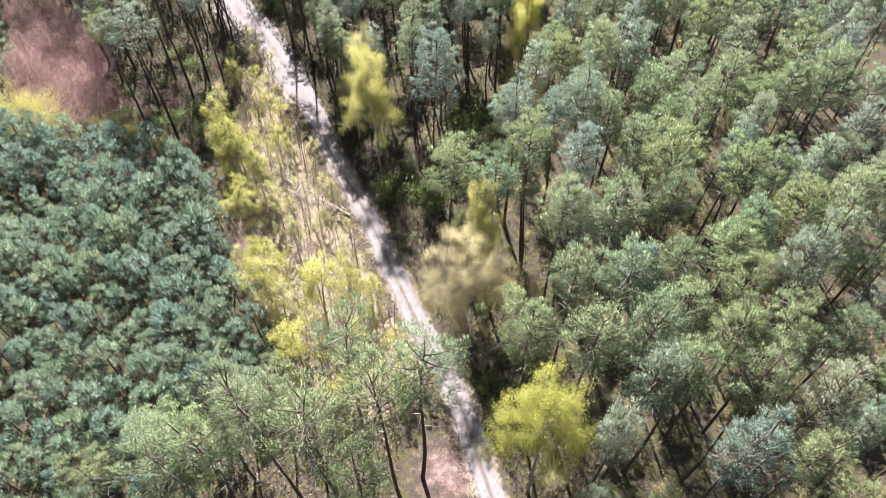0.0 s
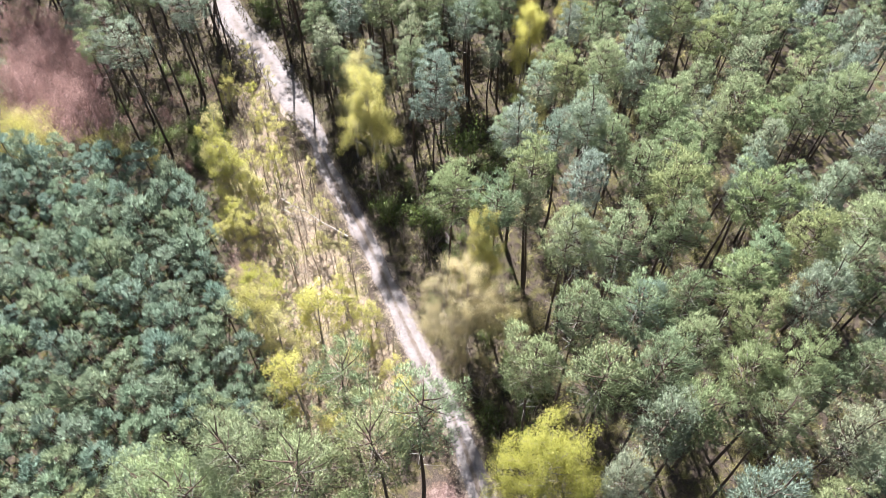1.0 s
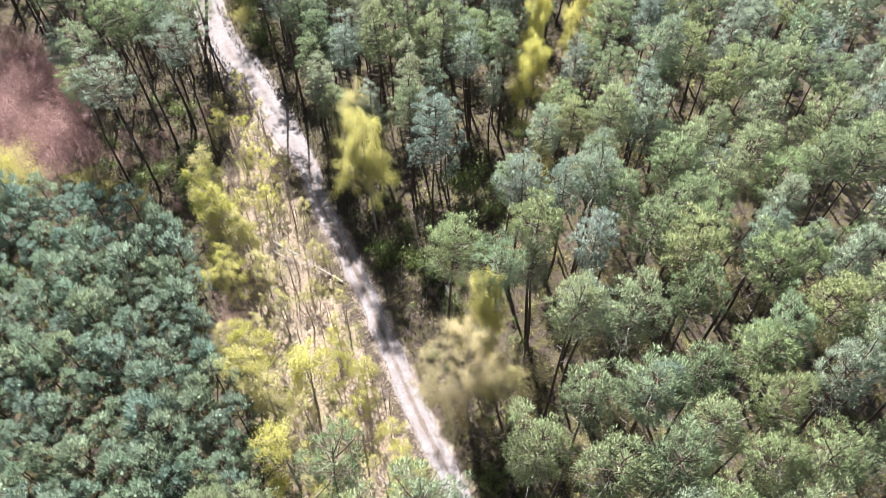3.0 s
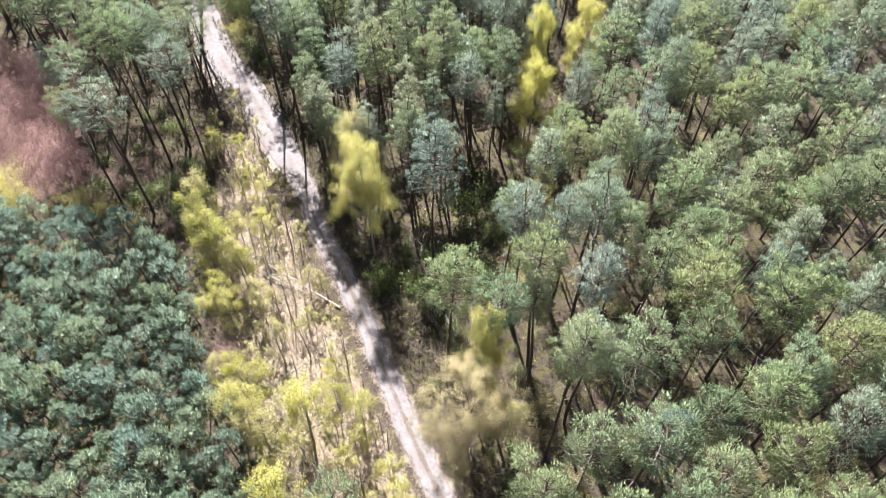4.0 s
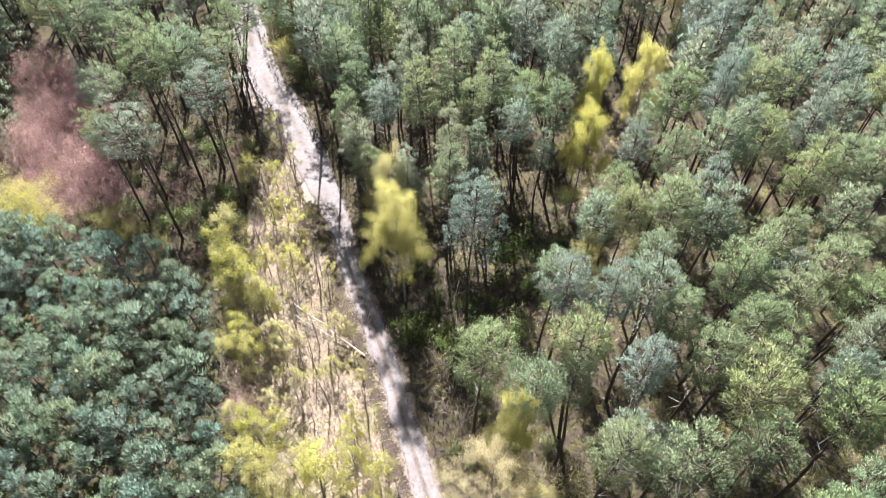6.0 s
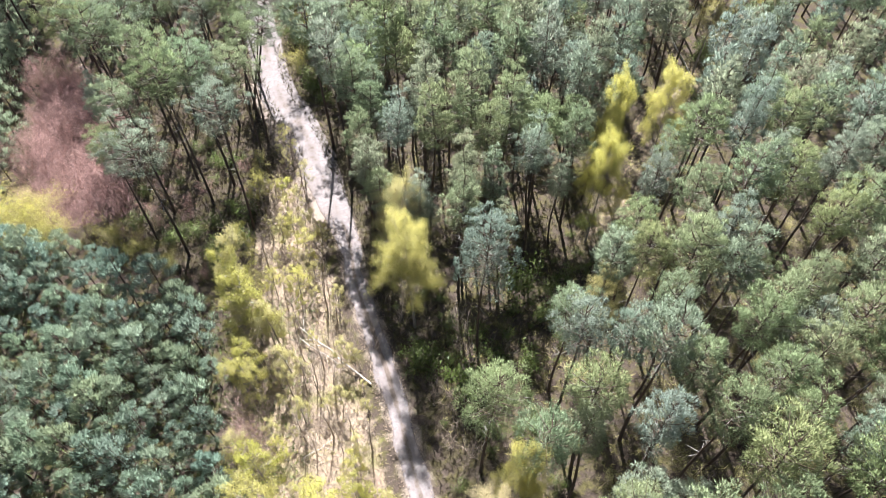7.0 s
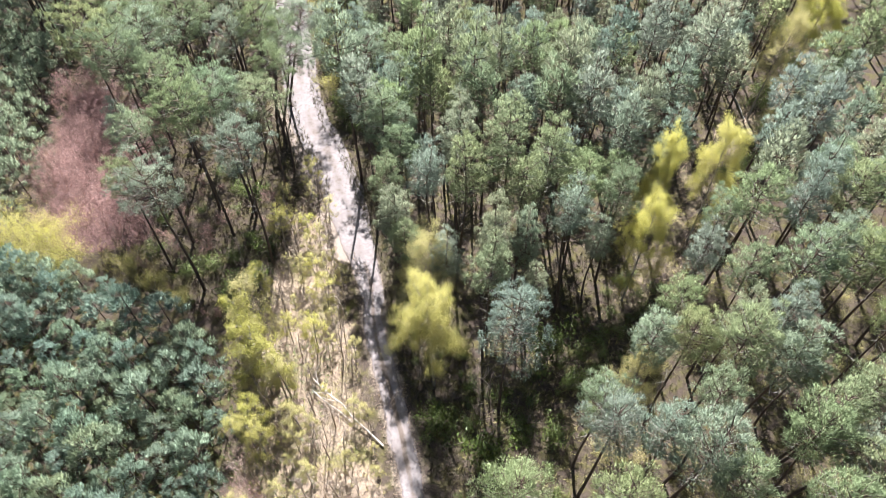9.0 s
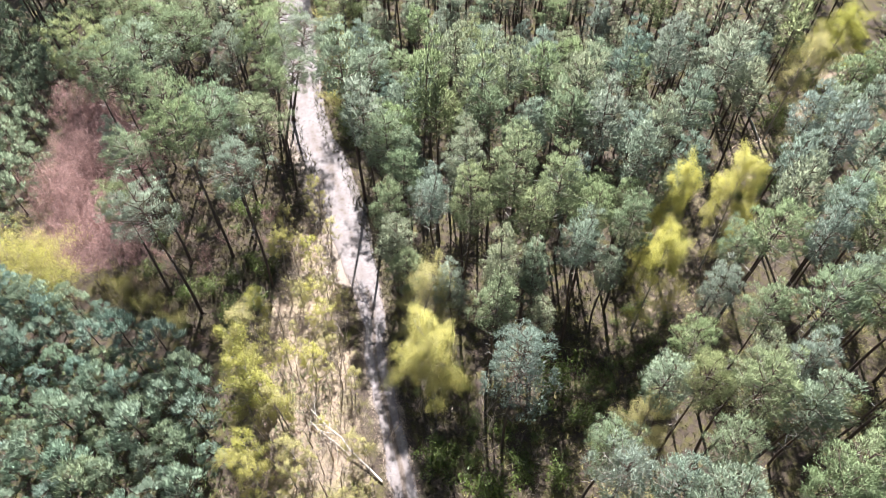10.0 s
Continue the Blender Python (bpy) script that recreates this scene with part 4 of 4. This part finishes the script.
for x, y in scatter(CLEARING, 2.3, standing, rng_plan):
    plant("budding_bush", rng_plan.choice(BUSH_RED), x, y, rng_plan.uniform(2.8, 6.2), "bush of reddish budding twigs in a clearing", "bush", "reddish bushes of the clearing", 1.0, rng_plan)
for x, y, h in ((-55.6, 71.0, 7.4), (-57.6, 72.4, 6.6), (-53.0, 69.6, 6.6), (-59.5, 70.6, 7.6), (-56.4, 68.8, 6.4), (-61.5, 71.5, 6.8), (-45.4, 70.4, 4.6), (-42.5, 69.2, 4.0), (-38.0, 67.5, 4.2)):
    plant("leafy_bush", BUSH_YELLOW[0], x, y, h, "bush with yellow-green spring leaves beside the thicket", "bush", "", 1.0, rng_plan)
for x, y, h in ((-17.8, 58.4, 3.0), (-25.0, 51.4, 4.0)):
    plant("bare_bush", BUSH_GREY[0], x, y, h, "leafless grey bush beside the sandy track", "bush", "", 1.0, rng_plan)
TRACK_BEND = [(-28, 98.5), (-34, 110), (-44, 134), (-38, 134), (-28, 112), (-22.5, 98.5)]
RIDE_END = [(19, 100), (26, 110), (36, 134), (46, 134), (36, 114), (27, 100)]
for x, y in scatter(TRACK_BEND, 2.3, standing, rng_plan, keep=lambda x, y: gap(TRACK_XY, x, y) > 2.6):
    plant("leafy_bush", rng_plan.choice(BUSH_YELLOW + BUSH_GREEN), x, y, rng_plan.uniform(2.0, 4.2), "yellow-green shrub on open ground by the track", "bush", "shrubs by the track", 1.0, rng_plan)
for x, y in scatter(RIDE_END, 2.4, standing, rng_plan, keep=lambda x, y: gap(RIDE_XY, x, y) > 1.6):
    plant("leafy_bush", rng_plan.choice(BUSH_YELLOW + BUSH_GREEN + BUSH_GREEN), x, y, rng_plan.uniform(1.2, 3.2), "yellow-green shrub on the grassy ride", "bush", "shrubs of the ride", 1.0, rng_plan)
WEST_FLOOR = [(-31, 67), (-28, 86), (-46, 90), (-46, 72), (-38, 67)]
for x, y in scatter(WEST_FLOOR, 2.0, standing, rng_plan, keep=lambda x, y: gap(TRACK_XY, x, y) > 2.6):
    if rng_plan.random() < 0.6:
        plant("leafy_bush", rng_plan.choice(BUSH_GREEN), x, y, rng_plan.uniform(1.0, 3.0), "low green bush under tall western pines", "bush", "undergrowth of the western stand", 1.1, rng_plan)
    else:
        plant("budding_bush", rng_plan.choice(BUSH_RED), x, y, rng_plan.uniform(1.0, 2.4), "low bush of reddish twigs under pines", "bush", "undergrowth of the western stand", 1.0, rng_plan)
RIDE_FOOT = [(0, 60), (4, 72), (9, 82), (15, 82), (12, 70), (8, 60)]
for x, y in scatter(RIDE_FOOT, 1.9, standing, rng_plan):
    plant("leafy_bush", rng_plan.choice(BUSH_GREEN), x, y, rng_plan.uniform(0.8, 2.2), "low green bush in the shade of pines", "bush", "shaded undergrowth", 1.0, rng_plan)
PINK_BUSH = leafy_bush(90, 3.4, 1.3, 2600, 0.06, LEAF_RED, GREY_TWIGS, 2)
for x, y, h in ((-21.9, 47.2, 6.6), (-22.8, 48.6, 5.2)):
    plant("budding_bush", PINK_BUSH, x, y, h, "pinkish-grey budding bush between thicket and track", "bush", "", 0.9, rng_plan)
STAR_BUSH = twig_bush(88, 3.4, 3.0, 11, GREY_TWIGS)
for x, y, h in ((-15.2, 59.6, 4.6), (-12.4, 60.6, 3.4), (-17.0, 62.6, 3.0)):
    plant("bare_bush", STAR_BUSH, x, y, h, "leafless bush with pale arching stems beside the track", "bush", "", 0.7, rng_plan)
for x, y in scatter(SHADE_SIDE, 1.5, standing, rng_plan, keep=lambda x, y: gap(TRACK_XY, x, y) > 2.2):
    if rng_plan.random() < 0.55:
        plant("leafy_bush", rng_plan.choice(BUSH_GREEN), x, y, rng_plan.uniform(0.8, 2.6), "low green bush in the shade of pines", "bush", "shaded undergrowth", 1.0, rng_plan)
    else:
        plant("bare_bush", rng_plan.choice(BUSH_GREY), x, y, rng_plan.uniform(1.2, 3.2), "leafless grey bush in the shade of pines", "bush", "shaded undergrowth", 1.0, rng_plan)
for x, y, h in ((3.0, 68.6, 7.5), (4.6, 60.0, 4.0), (-1.9, 56.4, 6.5), (-7.0, 58.8, 4.5), (13.0, 74.0, 3.0), (5.6, 66.0, 3.5)):
    plant("leafy_bush", BUSH_GREEN[0], x, y, h, "tall green shrub among pine stems", "bush", "", 0.8, rng_plan)
for x, y in scatter([(-31, 68), (-29, 84), (-47, 84), (-50, 69), (-36, 66)], 2.8, standing, rng_plan):
    plant("bare_sapling", rng_plan.choice(SAPLING_BARE), x, y, rng_plan.uniform(2.0, 5.5), "leafless thin sapling under tall pines", "sapling", "bare saplings under pines", 1.0, rng_plan)
for x, y in scatter(EAST, 4.4, standing, rng_plan, keep=lambda x, y: y < 82 and x < 42):
    plant("bare_bush", rng_plan.choice(BUSH_GREY), x, y, rng_plan.uniform(1.4, 3.4), "leafless brown bush on the pine forest floor", "bush", "undergrowth of the eastern stand", 1.0, rng_plan)

UNDERGROWTH = [leafy_bush(91, 2.6, 1.5, 1500, 0.085, LEAF_PALE), leafy_bush(92, 2.2, 1.4, 1400, 0.085, LEAF_OLIVE), leafy_bush(93, 2.6, 1.6, 1500, 0.085, LEAF_OLIVE)]
for x, y in scatter(EAST, 2.7, standing, rng_plan, keep=lambda x, y: y < 84 and x < 42 and gap(RIDE_XY, x, y) > 3.0):
    plant("leafy_bush", rng_plan.choice(UNDERGROWTH), x, y, rng_plan.uniform(1.6, 4.4), "yellowish-green shrub on the pine forest floor", "bush", "shrubs of the eastern stand", 1.1, rng_plan)

# fallen stems
def fallen(a, b, r, label, branches=5, seed=1, material=PALE_WOOD):
    rng = np.random.default_rng(seed)
    a, b = np.array(a, float), np.array(b, float)
    wood = Wood()
    along = b - a
    wood.stem([a + along * t + rng.normal(size=3) * 0.09 for t in np.linspace(0, 1, 6)], r, r * 0.35, 7)
    for k in range(branches):
        s = a + along * rng.uniform(0.35, 0.95)
        e = s + unit(along + rng.normal(size=3) * np.linalg.norm(along) * 0.7) * rng.uniform(0.7, 2.2)
        e[2] = abs(e[2]) + 0.1
        wood.stem([s, (s + e) / 2 + rng.normal(size=3) * 0.1, e], r * 0.4, 0.012, 4)
    me = wood.mesh("fallen_trunk", material)
    return tagged(new("fallen_trunk", me), label, "fallen tree")


fallen((-12.0, 56.4, 0.25), (-20.6, 61.3, 1.6), 0.10, "bleached fallen birch stem with broken branches", 9, 3)
fallen((-20.5, 60.5, 0.4), (-15.0, 57.6, 0.5), 0.07, "thin bleached fallen stem in dry grass", 4, 4)
fallen((26.6, 112.4, 0.3), (20.6, 119.0, 6.0), 0.12, "pale dead stem leaning across the ride", 2, 5)
fallen((-17.4, 47.0, 0.2), (-14.6, 49.5, 0.3), 0.06, "short grey fallen stem in dry grass", 2, 6)
fallen((-14.8, 40.2, 0.2), (-12.0, 43.0, 0.3), 0.06, "short grey fallen stem in dry grass", 2, 7)


# ---- ground cover ----
def tufts(name, poly, spacing, length, width, count, material, label, seed, keep=None):
    rng = np.random.default_rng(seed)
    places = scatter(poly, spacing, [], random.Random(seed), 6, keep)
    pts = np.array([(x, y, land(x, y)) for x, y in places])
    ways = np.tile((0.0, 0.0, 1.0), (len(pts), 1))
    me = leaf_mesh(name, blades(pts, ways, length, width, count, 0.8, rng), material)
    return tagged(new(name, me), label, "grass", kind="stuff")


RIDE_SIDES = [(2, 62), (9, 78), (14, 90), (19, 105), (28, 117), (36, 134), (43, 132), (35, 115), (26, 103), (21, 88), (16, 79), (8, 62)]
off_track = lambda x, y: gap(TRACK_XY, x, y) > 1.35
VERGE = [(9, 15), (6.5, 23), (3.6, 32), (0.5, 38.4), (-3.2, 46), (-8, 57.2), (-13.5, 68), (-17, 77), (-27, 94), (-22, 94), (-10, 74), (-2, 60), (6, 46), (10, 30), (13, 15)]
WOODS_EAST = [(9, 15), (-2, 48), (-8, 62), (16, 100), (50, 100), (50, 15)]
WOODS_BACK = [(-12, 66), (-22, 82), (-30, 98), (-46, 136), (34, 136), (18, 104), (5, 72)]
WOODS_WEST = [(-31, 66), (-27, 88), (-36, 112), (-60, 112), (-52, 96), (-50, 70)]
TRACK_END = [(-21, 82), (-34, 106), (-46, 134), (-56, 134), (-42, 106), (-31, 86)]
patchy = lambda x, y: off_track(x, y) and noise.noise((x * 0.22, y * 0.22, 2.0)) > 0.05
sunny = lambda x, y: off_track(x, y) and noise.noise((x * 0.3, y * 0.3, 8.0)) > -0.1
tufts("low_brush", CLEARING, 0.45, 0.5, 0.06, 8, LEAF_RED, "reddish dry brush in the clearing", 99)
# dense dark brush also puts the trees' shade into the verge's colour
tufts("low_brush", VERGE, 0.36, 0.55, 0.08, 8, SHADE_TONED_BRUSH, "low brown-green brush on the verge, colour darkened for tree shade", 97, off_track)
FRINGE = [(11, 5), (8, 15), (-0.5, 38), (-8.5, 57), (-17.5, 77), (-33, 102), (-37, 102), (-21, 77), (-12.2, 57), (-3.6, 38), (3.6, 15), (6, 5)]
tufts("dry_grass", FRINGE, 0.30, 0.32, 0.05, 7, DRY_GRASS, "tussocks of dry grass along the track", 98, lambda x, y: 0.95 < gap(TRACK_XY, x, y) < 2.2 and y < 79)
tufts("dry_grass", STRIP, 0.30, 0.48, 0.055, 7, DRY_GRASS, "dry straw-coloured grass beside the track", 91, off_track)
tufts("leafy_shoots", STRIP, 0.95, 0.60, 0.06, 8, LEAF_PALE, "low yellow-green shoots in the dry grass", 89, sunny)
tufts("dry_grass", TRACK_END, 0.5, 0.40, 0.06, 6, DRY_GRASS, "dry grass on open ground by the track", 88, lambda x, y: gap(TRACK_XY, x, y) > 3.6)
tufts("dry_grass", RIDE_SIDES, 0.45, 0.42, 0.07, 6, DRY_GRASS, "dry grass on the open ride", 92, lambda x, y: gap(RIDE_XY, x, y) > 0.7)
tufts("low_brush", WOODS_EAST, 0.62, 0.85, 0.055, 8, SHADE_TONED_BRUSH, "low brown-green forest floor brush, colour darkened for tree shade", 93, off_track)
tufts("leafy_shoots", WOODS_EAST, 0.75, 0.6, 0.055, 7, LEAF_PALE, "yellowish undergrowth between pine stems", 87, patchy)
tufts("low_brush", WOODS_BACK, 0.6, 0.6, 0.11, 7, SHADE_TONED_BRUSH, "low brown-green forest floor brush, colour darkened for tree shade", 94, off_track)
tufts("low_brush", WOODS_WEST, 0.45, 0.6, 0.10, 8, SHADE_TONED_BRUSH, "low brown-green forest floor brush, colour darkened for tree shade", 95, off_track)
# dark growth added to stand for needle shade in the thicket's gaps
tufts("dry_grass", [(-64, 60), (-20, 66), (-14, 30), (-30, 12), (-64, 12)], 0.62, 0.7, 0.10, 7, LEAF_GREEN, "dark green growth added to deepen shade between the young pines", 96)
tufts("dry_grass", [(-17, 34), (-12, 36), (-5, 32), (3, 22), (7, 10), (-26, 10)], 0.42, 0.45, 0.06, 7, DRY_GRASS, "dry grass under pines beside the track", 86, lambda x, y: off_track(x, y) and x < -4.5)
tufts("low_brush", [(-17, 34), (-12, 36), (-5, 32), (3, 22), (7, 10), (-26, 10)], 0.5, 0.55, 0.08, 7, SHADE_TONED_BRUSH, "low brown-green brush under pines, colour darkened for shade", 85, lambda x, y: off_track(x, y) and x < -4.5)
